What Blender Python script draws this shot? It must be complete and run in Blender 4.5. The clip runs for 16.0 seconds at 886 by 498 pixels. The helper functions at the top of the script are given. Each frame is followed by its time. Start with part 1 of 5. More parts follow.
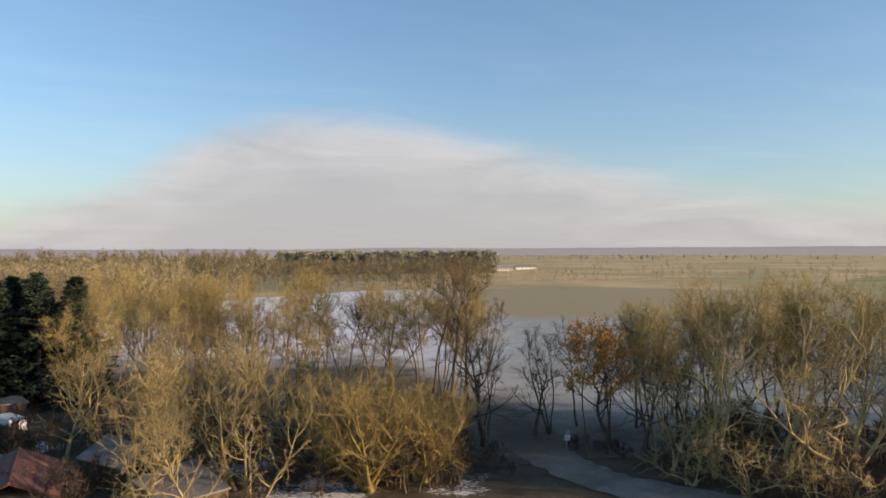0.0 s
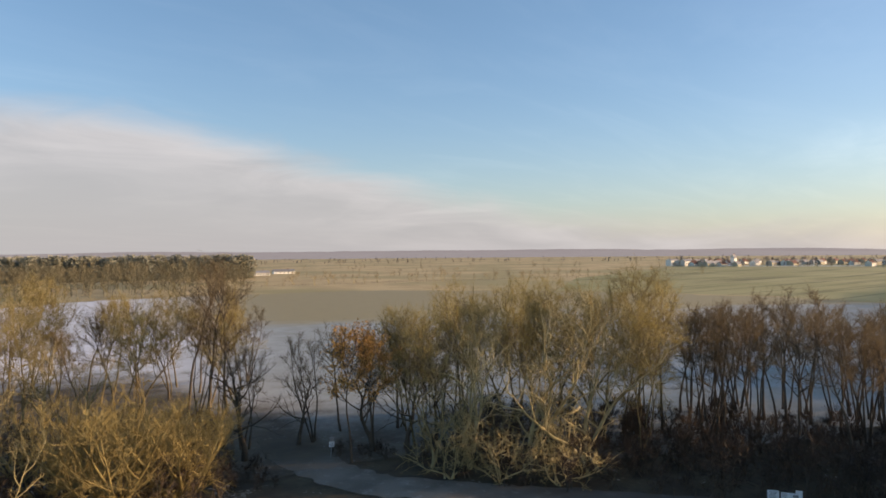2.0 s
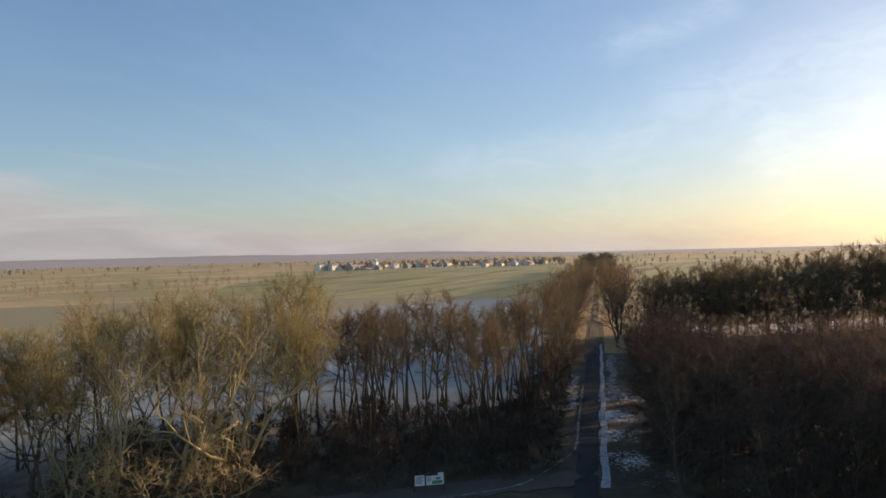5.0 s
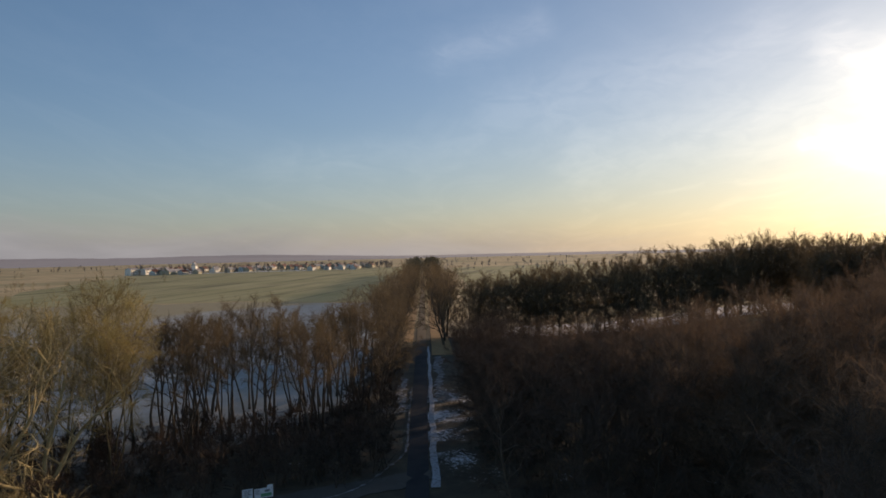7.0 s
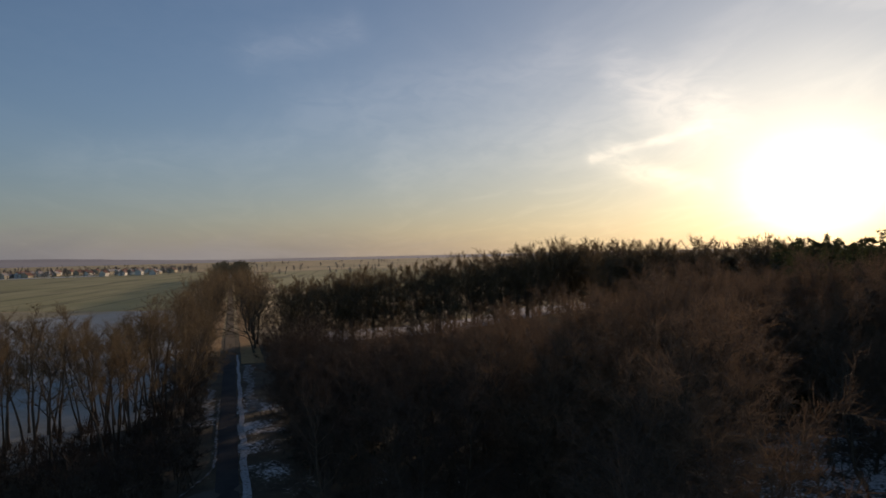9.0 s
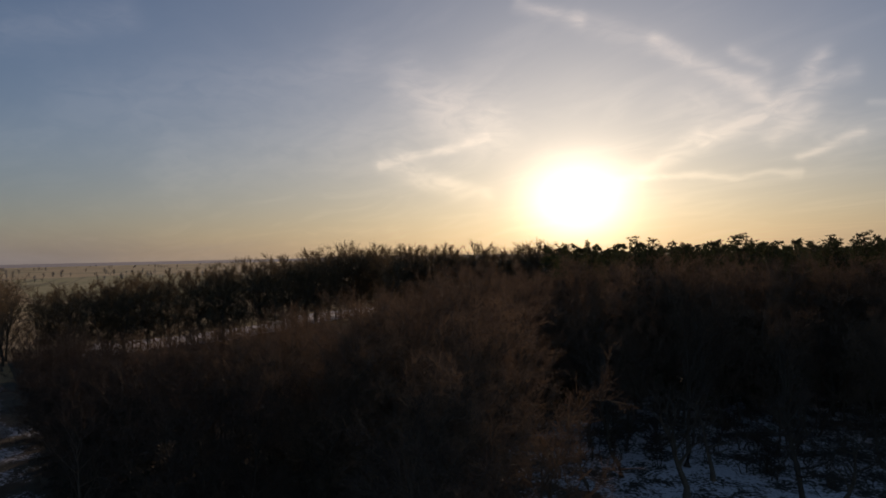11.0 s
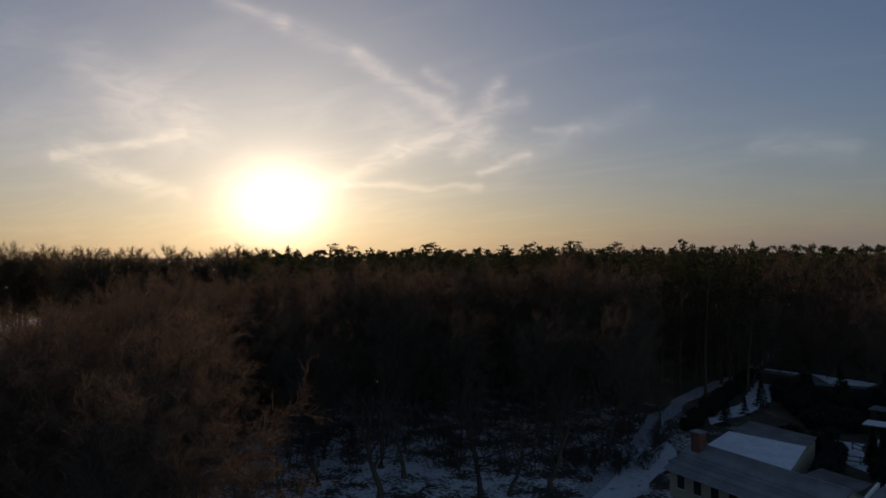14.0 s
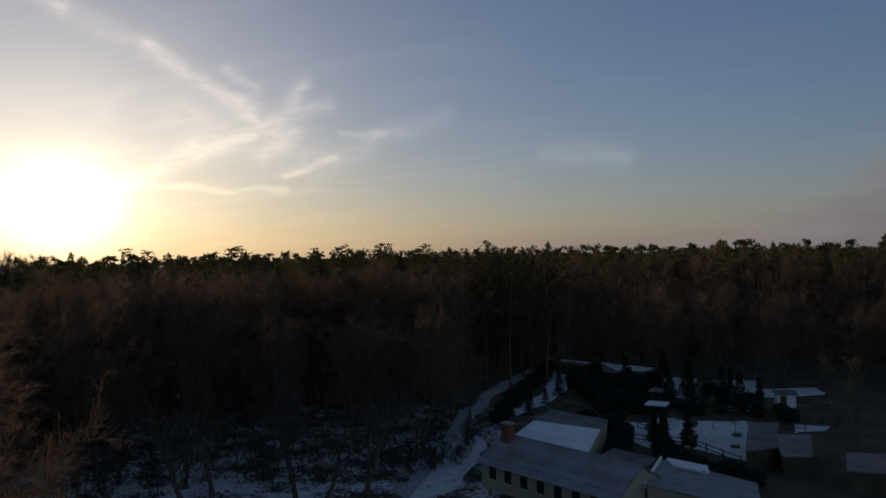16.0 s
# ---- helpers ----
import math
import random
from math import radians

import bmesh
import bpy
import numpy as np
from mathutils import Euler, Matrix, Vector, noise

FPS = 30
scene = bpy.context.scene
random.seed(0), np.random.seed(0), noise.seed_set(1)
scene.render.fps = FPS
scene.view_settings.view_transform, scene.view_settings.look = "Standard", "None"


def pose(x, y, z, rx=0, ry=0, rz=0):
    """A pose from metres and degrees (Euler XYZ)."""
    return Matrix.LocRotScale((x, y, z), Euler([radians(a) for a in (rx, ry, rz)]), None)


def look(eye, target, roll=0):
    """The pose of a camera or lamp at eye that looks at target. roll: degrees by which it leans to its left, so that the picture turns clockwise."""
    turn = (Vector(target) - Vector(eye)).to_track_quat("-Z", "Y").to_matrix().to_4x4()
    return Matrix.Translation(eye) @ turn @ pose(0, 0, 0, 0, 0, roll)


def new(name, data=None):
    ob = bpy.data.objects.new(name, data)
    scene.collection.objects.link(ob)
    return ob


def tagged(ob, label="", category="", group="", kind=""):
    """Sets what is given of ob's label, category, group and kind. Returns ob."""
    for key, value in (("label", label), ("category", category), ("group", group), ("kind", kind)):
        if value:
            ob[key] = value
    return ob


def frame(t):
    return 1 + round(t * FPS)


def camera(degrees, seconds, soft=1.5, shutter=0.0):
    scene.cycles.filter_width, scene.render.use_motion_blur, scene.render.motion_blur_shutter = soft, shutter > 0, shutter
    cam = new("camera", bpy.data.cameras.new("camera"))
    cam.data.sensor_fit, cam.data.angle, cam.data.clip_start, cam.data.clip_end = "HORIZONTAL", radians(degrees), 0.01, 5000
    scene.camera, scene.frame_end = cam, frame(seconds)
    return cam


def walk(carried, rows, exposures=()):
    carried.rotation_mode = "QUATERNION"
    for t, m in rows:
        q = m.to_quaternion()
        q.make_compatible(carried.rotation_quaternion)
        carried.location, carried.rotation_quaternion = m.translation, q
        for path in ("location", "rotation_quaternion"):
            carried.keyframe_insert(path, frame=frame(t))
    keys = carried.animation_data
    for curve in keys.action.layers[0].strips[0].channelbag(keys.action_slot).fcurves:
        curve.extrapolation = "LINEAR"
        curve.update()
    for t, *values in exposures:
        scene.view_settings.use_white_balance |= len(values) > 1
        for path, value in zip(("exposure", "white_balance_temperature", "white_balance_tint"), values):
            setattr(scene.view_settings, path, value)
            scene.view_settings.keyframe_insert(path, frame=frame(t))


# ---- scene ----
# camera and its flight
cam = camera(64.0, 16.0, soft=1.7)
walk(cam, [
    (0, pose(0.93, -1.24, 24.61, 90.11, 0.23, 0.87)),
    (0.5, pose(0.66, -1.10, 24.63, 90.10, 0.26, -3.58)),
    (1, pose(0.32, -1.00, 24.71, 90.17, 0.47, -8.58)),
    (1.5, pose(0.24, -0.97, 24.83, 90.21, 0.52, -13.27)),
    (2, pose(0.29, -1.05, 24.98, 90.28, 0.49, -18.48)),
    (2.5, pose(0.35, -1.15, 25.15, 90.24, 0.62, -24.27)),
    (3, pose(0.33, -1.06, 25.20, 90.31, 0.73, -29.62)),
    (3.5, pose(0.28, -0.86, 25.19, 90.32, 0.76, -34.09)),
    (4, pose(0.20, -0.63, 25.18, 90.28, 1.05, -38.45)),
    (6.5, pose(-0.32, 0.29, 25.43, 90.30, 1.39, -56.55)),
    (7, pose(-0.33, 0.37, 25.39, 90.25, 1.29, -60.17)),
    (7.5, pose(-0.24, 0.40, 25.33, 90.30, 1.22, -64.22)),
    (8, pose(-0.16, 0.45, 25.35, 90.32, 1.23, -67.24)),
    (8.5, pose(-0.13, 0.59, 25.42, 90.28, 1.18, -70.82)),
    (9, pose(-0.18, 0.78, 25.47, 90.25, 1.24, -75.22)),
    (9.2, pose(-0.20, 0.79, 25.47, 90.32, 1.21, -76.74)),
    (11.3, pose(-0.04, 0.72, 25.36, 90.26, 1.00, -94.40)),
    (11.5, pose(-0.04, 0.68, 25.36, 90.26, 0.83, -95.81)),
    (12, pose(0.02, 0.60, 25.42, 90.25, 0.69, -100.13)),
    (12.5, pose(0.12, 0.54, 25.54, 90.19, 0.59, -104.39)),
    (13, pose(0.26, 0.44, 25.72, 90.29, 0.35, -108.82)),
    (13.5, pose(0.49, 0.42, 25.78, 90.29, 0.54, -112.70)),
    (14, pose(0.82, 0.39, 25.77, 90.28, 0.56, -115.96)),
    (14.5, pose(1.22, 0.39, 25.71, 90.27, 0.77, -119.76)),
    (15, pose(1.67, 0.37, 25.61, 90.31, 0.97, -123.89)),
    (15.5, pose(1.98, 0.38, 25.55, 90.30, 1.40, -127.98)),
    (16, pose(2.11, 0.37, 25.55, 90.32, 1.38, -131.41)),
], exposures=[
    (0.0, 1.08, 7700, 19), (4.0, 1.0, 7900, 22), (6.5, 0.37, 7500, 22), (7.5, 0.12, 7450, 22), (9.0, -0.33, 7350, 23),
    (11.3, -0.85, 7450, 28), (12.5, -1.02, 7450, 28), (14.0, -0.87, 7450, 28), (16.0, -0.57, 7400, 26),
])

# ---- sun, sky and exposure ----
SUN_AZ, SUN_EL = radians(103.0), radians(10.0)
SUN_DIR = Vector((math.sin(SUN_AZ) * math.cos(SUN_EL), math.cos(SUN_AZ) * math.cos(SUN_EL), math.sin(SUN_EL)))
sun = new("sun", bpy.data.lights.new("sun", "SUN"))
sun.data.energy, sun.data.angle, sun.data.color = 3.9, radians(0.6), (1.0, 0.83, 0.605)
sun.matrix_world = look(SUN_DIR * 100, (0, 0, 0))


class Graph:
    """Short hand for shader nodes."""

    def __init__(self, tree):
        self.t = tree
        tree.nodes.clear()

    def n(self, kind, **props):
        node = self.t.nodes.new("ShaderNode" + kind)
        for k, v in props.items():
            if k == "operation":
                node.operation = v
            elif k == "blend":
                node.blend_type = v
            elif k == "dtype":
                node.data_type = v
        return node

    def to(self, out, socket):
        if isinstance(out, (int, float)):
            socket.default_value = out
        elif isinstance(out, (tuple, list)):
            socket.default_value = (*out, 1.0)[: len(socket.default_value)]
        else:
            self.t.links.new(out, socket)

    def m(self, op, a, b=0.0, c=0.0, clamp=False):
        node = self.n("Math", operation=op)
        node.use_clamp = clamp
        for v, s in zip((a, b, c), node.inputs):
            self.to(v, s)
        return node.outputs[0]

    def mix(self, f, a, b, blend="MIX"):
        node = self.n("Mix", dtype="RGBA", blend=blend)
        node.clamp_factor = True
        self.to(f, node.inputs[0]), self.to(a, node.inputs[6]), self.to(b, node.inputs[7])
        return node.outputs[2]

    def v(self, op, a, b):
        """Vector arithmetic; a dot product or a distance gives a number."""
        node = self.n("VectorMath", operation=op)
        for value, s in zip((a, b), node.inputs):
            if isinstance(value, tuple):
                s.default_value = value
            else:
                self.t.links.new(value, s)
        return node.outputs["Value" if op in ("DOT_PRODUCT", "DISTANCE") else "Vector"]

    def noise(self, vec, scale, detail=4.0, rough=0.55, distort=0.0):
        node = self.n("TexNoise")
        if vec is not None:
            self.t.links.new(vec, node.inputs["Vector"])
        node.inputs["Scale"].default_value, node.inputs["Detail"].default_value = scale, detail
        node.inputs["Roughness"].default_value, node.inputs["Distortion"].default_value = rough, distort
        return node.outputs["Fac"]

    def smooth(self, x, lo, hi):
        node = self.n("MapRange")
        node.interpolation_type = "SMOOTHSTEP"
        self.to(x, node.inputs[0]), self.to(lo, node.inputs[1]), self.to(hi, node.inputs[2])
        return node.outputs[0]

    def vec(self, x, y, z):
        node = self.n("CombineXYZ")
        for v, s in zip((x, y, z), node.inputs):
            self.to(v, s)
        return node.outputs[0]


def build_sky():
    world = bpy.data.worlds.new("winter_morning_sky")
    scene.world = world
    world.use_nodes = True
    g = Graph(world.node_tree)
    sky = g.n("TexSky")
    sky.sky_type, sky.sun_disc = "NISHITA", False
    sky.sun_elevation, sky.sun_rotation = SUN_EL, SUN_AZ
    sky.altitude, sky.air_density, sky.dust_density, sky.ozone_density = 50, 1.0, 0.3, 1.6
    ways = g.n("TexCoord").outputs["Generated"]
    sep = g.n("SeparateXYZ")
    g.to(ways, sep.inputs[0])
    x, y, z = sep.outputs
    el = g.m("MULTIPLY", g.m("ARCSINE", z), 57.2958)
    az = g.m("MULTIPLY", g.m("ARCTAN2", x, y), 57.2958)
    el0 = g.m("MAXIMUM", el, 0.0)
    # distance from the brightest air under the low sun, flattened by the haze
    off_az = g.m("SUBTRACT", az, math.degrees(SUN_AZ))
    off_el = g.m("MULTIPLY", g.m("SUBTRACT", el, 3.9), 1.3)
    ang = g.m("SQRT", g.m("ADD", g.m("MULTIPLY", off_az, off_az), g.m("MULTIPLY", off_el, off_el)))
    # clear sky, deeper blue than the bare texture
    base = g.mix(1.0, sky.outputs[0], (SKY_GAIN[0], SKY_GAIN[1], SKY_GAIN[2]), "MULTIPLY")
    base = g.mix(1.0, base, THIN, "ADD")
    base = g.mix(g.m("MULTIPLY", g.m("EXPONENT", g.m("MULTIPLY", g.m("MULTIPLY", ang, ang), -1.0 / 2500.0)), 0.26), base, (0, 0, 0))
    # morning haze along the horizon
    haze = g.m("MULTIPLY", g.m("EXPONENT", g.m("MULTIPLY", el0, -0.22)), 0.85)
    low_sun = g.m("EXPONENT", g.m("MULTIPLY", g.m("MULTIPLY", ang, ang), -1.0 / 1300.0))
    base = g.mix(haze, base, g.mix(low_sun, HAZE, HAZE_SUN))
    # streaks of high cloud on a sheet overhead
    inv = g.m("DIVIDE", 1.0, g.m("ADD", g.m("MAXIMUM", z, 0.0), 0.10))
    u, v = g.m("MULTIPLY", x, inv), g.m("MULTIPLY", y, inv)
    ua = g.m("ADD", g.m("MULTIPLY", u, 0.90), g.m("MULTIPLY", v, 0.44))
    va = g.m("ADD", g.m("MULTIPLY", u, -0.44), g.m("MULTIPLY", v, 0.90))
    c1 = g.noise(g.vec(g.m("MULTIPLY", ua, 0.42), g.m("MULTIPLY", va, 1.1), 3.1), 1.5, 8.0, 0.6, 1.6)
    near_sun = g.m("EXPONENT", g.m("MULTIPLY", g.m("MULTIPLY", ang, ang), -0.0011))
    thin = g.m("MULTIPLY", g.smooth(c1, 0.42, 0.74), g.m("ADD", 0.06, g.m("MULTIPLY", near_sun, 0.14)))
    # single streaks and old vapour trails, frayed by the wind
    warp = g.n("TexNoise")
    g.to(g.vec(g.m("MULTIPLY", az, 0.22), g.m("MULTIPLY", el, 0.34), 2.0), warp.inputs["Vector"])
    warp.inputs["Scale"].default_value, warp.inputs["Detail"].default_value, warp.inputs["Roughness"].default_value = 0.9, 3.0, 0.5
    shift = g.v("MULTIPLY", g.v("SUBTRACT", warp.outputs["Color"], (0.5, 0.5, 0.5)), (1.5, 1.7, 0.0))
    here = g.v("ADD", g.vec(az, el, 0.0), shift)
    streaks = 0.0
    for a0, e0, a1, e1, wide, strength in STREAKS:
        run = Vector((a1 - a0, e1 - e0, 0.0))
        rel = g.v("SUBTRACT", here, (a0, e0, 0.0))
        t = g.m("DIVIDE", g.v("DOT_PRODUCT", rel, tuple(run)), run.length_squared, clamp=True)
        foot = g.v("MULTIPLY", g.vec(t, t, t), tuple(run))
        gap = g.m("DIVIDE", g.v("DISTANCE", rel, foot), wide)
        streaks = g.m("MULTIPLY_ADD", g.m("EXPONENT", g.m("MULTIPLY", g.m("MULTIPLY", gap, gap), -1.6)), strength, streaks)
    fibre = g.noise(g.vec(g.m("MULTIPLY", az, 0.28), g.m("MULTIPLY", el, 0.7), 9.0), 1.3, 4.0, 0.55, 1.0)
    streaks = g.m("MULTIPLY", g.m("MINIMUM", streaks, 1.15), g.m("ADD", 0.5, g.m("MULTIPLY", g.smooth(fibre, 0.25, 0.7), 0.65)))
    veil = g.m("ADD", thin, g.m("MULTIPLY", streaks, 0.8), clamp=True)
    base = g.mix(g.m("MULTIPLY", veil, 0.26), base, CIRRUS)
    # low bank of grey-white stratus in the north
    da = g.m("ADD", az, 13.0)
    dx = g.m("SUBTRACT", g.m("DIVIDE", g.m("MAXIMUM", da, 0.0), 33.0), g.m("DIVIDE", g.m("MINIMUM", da, 0.0), 14.0))
    hump = g.m("ADD", g.m("MULTIPLY", g.m("EXPONENT", g.m("MULTIPLY", g.m("MULTIPLY", dx, dx), -1.0)), 9.6), 1.4)
    dx2 = g.m("DIVIDE", g.m("SUBTRACT", az, 173.0), 11.0)
    hump = g.m("ADD", hump, g.m("MULTIPLY", g.m("EXPONENT", g.m("MULTIPLY", g.m("MULTIPLY", dx2, dx2), -1.0)), 11.0))
    wob = g.noise(g.vec(g.m("MULTIPLY", az, 0.05), g.m("MULTIPLY", el, 0.16), 1.0), 1.6, 6.0, 0.6, 0.7)
    edge = g.m("SUBTRACT", g.m("ADD", hump, g.m("MULTIPLY", g.m("SUBTRACT", wob, 0.5), 4.0)), el)
    bank = g.m("MULTIPLY", g.smooth(edge, -0.9, 2.6), g.m("MULTIPLY", g.m("SUBTRACT", 1.0, low_sun), 0.9))
    tone = g.noise(g.vec(g.m("MULTIPLY", az, 0.05), g.m("MULTIPLY", el, 0.26), 4.0), 1.5, 7.0, 0.55, 0.9)
    base = g.mix(bank, base, g.mix(g.m("MULTIPLY", g.smooth(tone, 0.25, 0.75), g.smooth(edge, 9.0, 0.0)), BANK_A, BANK_B))
    # glare of thin cloud round the low sun
    wide = g.mix(g.m("EXPONENT", g.m("MULTIPLY", ang, -1.0 / 12.5)), (0, 0, 0), GLOW_WIDE)
    core = g.mix(g.m("EXPONENT", g.m("MULTIPLY", g.m("MULTIPLY", ang, ang), -0.075)), (0, 0, 0), GLOW_CORE)
    lit = g.mix(1.0, g.mix(1.0, base, wide, "ADD"), g.mix(veil, (0.93, 0.93, 0.95), (1.42, 1.38, 1.33)), "MULTIPLY")
    total = g.mix(1.0, lit, core, "ADD")
    back = g.n("Background")
    g.to(total, back.inputs[0])
    back.inputs[1].default_value = 0.1
    g.to(back.outputs[0], g.n("OutputWorld").inputs[0])


# azimuth and height of both ends, width (degrees), strength
STREAKS = (
    (87.4, 7.1, 95.7, 9.1, 0.36, 0.8),
    (89.6, 13.8, 96.1, 9.9, 2.19, 0.6),
    (87.4, 7.1, 95.6, 4.4, 0.88, 0.5),
    (88.7, 7.8, 93.4, 5.3, 1.02, 0.35),
    (98.5, 19.3, 103.5, 17.7, 0.66, 0.7),
    (103.5, 17.7, 108.9, 15.5, 1.02, 0.4),
    (108.9, 15.5, 116.5, 11.1, 0.88, 0.8),
    (114.8, 14.4, 116.9, 12.8, 0.58, 0.5),
    (106.1, 5.2, 112.5, 8.2, 0.88, 0.7),
    (112.5, 8.2, 118.2, 10.4, 1.02, 0.8),
    (118.2, 10.4, 122.5, 12.0, 0.73, 0.7),
    (119.5, 12.0, 120.4, 13.2, 0.88, 0.8),
    (117.3, 7.8, 119.9, 9.7, 0.73, 0.6),
    (119.0, 6.2, 122.8, 7.6, 0.44, 0.7),
    (122.8, 7.6, 132.1, 11.1, 1.09, 0.32),
    (107.9, 5.6, 119.0, 5.1, 0.29, 0.6),
    (123.2, 9.6, 127.2, 9.3, 0.36, 0.45),
    (111.6, 10.9, 120.7, 7.9, 2.33, 0.45),
    (140.3, 7.9, 146.0, 7.1, 1.02, 0.4),
    (46.5, 7.2, 63.3, 9.0, 1.46, 0.12),
    (60.7, 15.5, 68.1, 17.5, 1.82, 0.3),
    (65.2, 11.2, 84.9, 14.9, 2.92, 0.25),
    (71.9, 7.4, 96.5, 10.7, 3.65, 0.28),
    (44.1, 14.3, 60.5, 17.5, 5.11, 0.05),
    (48.3, 6.3, 66.2, 8.0, 2.19, 0.06),
)
SKY_GAIN = (0.58, 0.82, 1.08)
HAZE, HAZE_SUN = (2.42, 2.42, 2.6), (7.6, 5.6, 2.7)
CIRRUS = (5.6, 5.3, 5.1)
BANK_A, BANK_B = (2.3, 2.6, 2.86), (3.2, 3.54, 3.84)
GLOW_WIDE, GLOW_CORE = (11.2, 9.8, 6.6), (20.0, 18.5, 14.0)
THIN = (0.17, 0.42, 0.55)
build_sky()

# ---- materials ----
def surface(name, build, rough=0.9, bump=0.0, spec=0.3, thin=0.0):
    """A material whose colour build(graph, place, random) returns, with the height that lifts its relief."""
    m = bpy.data.materials.new(name)
    m.use_nodes = True
    g = Graph(m.node_tree)
    place = g.n("TexCoord").outputs["Object"]
    rnd = g.n("ObjectInfo").outputs["Random"]
    colour, height = build(g, place, rnd)
    b = g.n("BsdfPrincipled")
    g.to(colour, b.inputs["Base Color"])
    g.to(rough, b.inputs["Roughness"])
    b.inputs["Specular IOR Level"].default_value = spec
    if bump:
        k = g.n("Bump")
        k.inputs["Strength"].default_value, k.inputs["Distance"].default_value = 0.8, bump
        g.to(height, k.inputs["Height"])
        g.t.links.new(k.outputs[0], b.inputs["Normal"])
    shader = b.outputs[0]
    if thin:
        # fine twigs and needles let some of the light through
        soft, both = g.n("BsdfTranslucent"), g.n("MixShader")
        g.to(colour, soft.inputs["Color"])
        g.to(thin, both.inputs[0]), g.to(shader, both.inputs[1]), g.to(soft.outputs[0], both.inputs[2])
        shader = both.outputs[0]
    g.to(shader, g.n("OutputMaterial").inputs[0])
    return m


def mottled(name, a, b, scale, fine, rough=0.9, bump=0.0, vary=0.25, spec=0.25, thin=0.0):
    """Two colours in patches, with fine grain and a little difference from thing to thing."""

    def build(g, p, rnd):
        patch = g.smooth(g.noise(p, scale, 4), 0.32, 0.68)
        grain = g.noise(p, fine, 5, 0.65)
        col = g.mix(patch, a, b)
        col = g.mix(1.0, col, g.mix(grain, (0.62, 0.62, 0.62), (1.38, 1.38, 1.38)), "MULTIPLY")
        col = g.mix(1.0, col, g.mix(rnd, (1 - vary,) * 3, (1 + vary,) * 3), "MULTIPLY")
        return col, grain

    return surface(name, build, rough, bump, spec, thin)


BARK_PALE = mottled("lichen_bark", (0.20, 0.15, 0.075), (0.125, 0.095, 0.055), 0.8, 9.0, 0.9, 0.01)
BARK_GOLD = mottled("golden_bark", (0.33, 0.262, 0.132), (0.235, 0.188, 0.097), 0.8, 9.0, 0.85, 0.01)
BARK_WHITE = mottled("pale_bark", (0.56, 0.45, 0.24), (0.40, 0.31, 0.15), 0.8, 9.0, 0.9, 0.01)
BARK_DARK = mottled("dark_bark", (0.09, 0.07, 0.052), (0.13, 0.10, 0.07), 0.7, 9.0, 0.95, 0.01)
BARK_PINE = mottled("pine_bark", (0.17, 0.09, 0.05), (0.10, 0.07, 0.05), 0.5, 8.0, 0.95, 0.01)
TWIG_GOLD = mottled("golden_twigs", (0.38, 0.295, 0.118), (0.30, 0.23, 0.094), 0.25, 3.0, 0.85, thin=0.3)
TWIG_OLIVE = mottled("olive_twigs", (0.325, 0.25, 0.112), (0.255, 0.195, 0.09), 0.25, 3.0, 0.85, thin=0.3)
TWIG_WILLOW = mottled("willow_twigs", (0.41, 0.305, 0.122), (0.32, 0.238, 0.098), 0.3, 4.0, 0.8, thin=0.25)
TWIG_BROWN = mottled("brown_twigs", (0.19, 0.128, 0.084), (0.145, 0.098, 0.066), 0.25, 3.0, 0.9, thin=0.3)
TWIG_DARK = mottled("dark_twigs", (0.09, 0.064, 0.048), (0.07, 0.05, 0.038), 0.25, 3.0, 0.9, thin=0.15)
TWIG_RUST = mottled("rusty_twigs", (0.205, 0.15, 0.086), (0.155, 0.113, 0.066), 0.25, 3.0, 0.9, thin=0.35)
LEAF_RUST = mottled("withered_leaves", (0.60, 0.31, 0.085), (0.46, 0.24, 0.07), 0.5, 4.0, 0.8)
NEEDLE = mottled("pine_needles", (0.05, 0.06, 0.026), (0.07, 0.075, 0.034), 0.6, 5.0, 0.8, thin=0.35)
SPRUCE = mottled("spruce_needles", (0.018, 0.032, 0.022), (0.03, 0.045, 0.03), 0.6, 5.0, 0.8)
# far needles and crowns: haze put into the colour as a paler tone
HAZED_NEEDLE = mottled("conifers_haze_tint", (0.20, 0.195, 0.15), (0.24, 0.225, 0.165), 0.02, 0.4, 0.9)
HAZED_TWIG = mottled("bare_crowns_haze_tint", (0.36, 0.28, 0.17), (0.29, 0.23, 0.14), 0.02, 0.4, 0.9)


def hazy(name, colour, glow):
    """Far land that glows by itself: the haze before it is put in as emission."""
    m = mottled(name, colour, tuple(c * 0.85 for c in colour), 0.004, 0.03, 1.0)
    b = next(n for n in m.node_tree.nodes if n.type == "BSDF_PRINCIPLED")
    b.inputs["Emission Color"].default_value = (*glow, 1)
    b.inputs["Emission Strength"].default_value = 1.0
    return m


# hills carry their haze as a glow of the material
HILL_HAZE_GLOW = hazy("hills_haze_emission", (0.06, 0.058, 0.06), (0.112, 0.112, 0.124))
# grey of the farthest trees is haze painted into their colour
HAZE_PAINTED_TREES = mottled("trees_painted_hazy", (0.22, 0.20, 0.19), (0.28, 0.25, 0.22), 0.01, 0.2, 1.0)
SNOW = mottled("snow", (0.79, 0.78, 0.79), (0.70, 0.69, 0.71), 0.35, 2.5, 0.7, 0.05, 0.05)

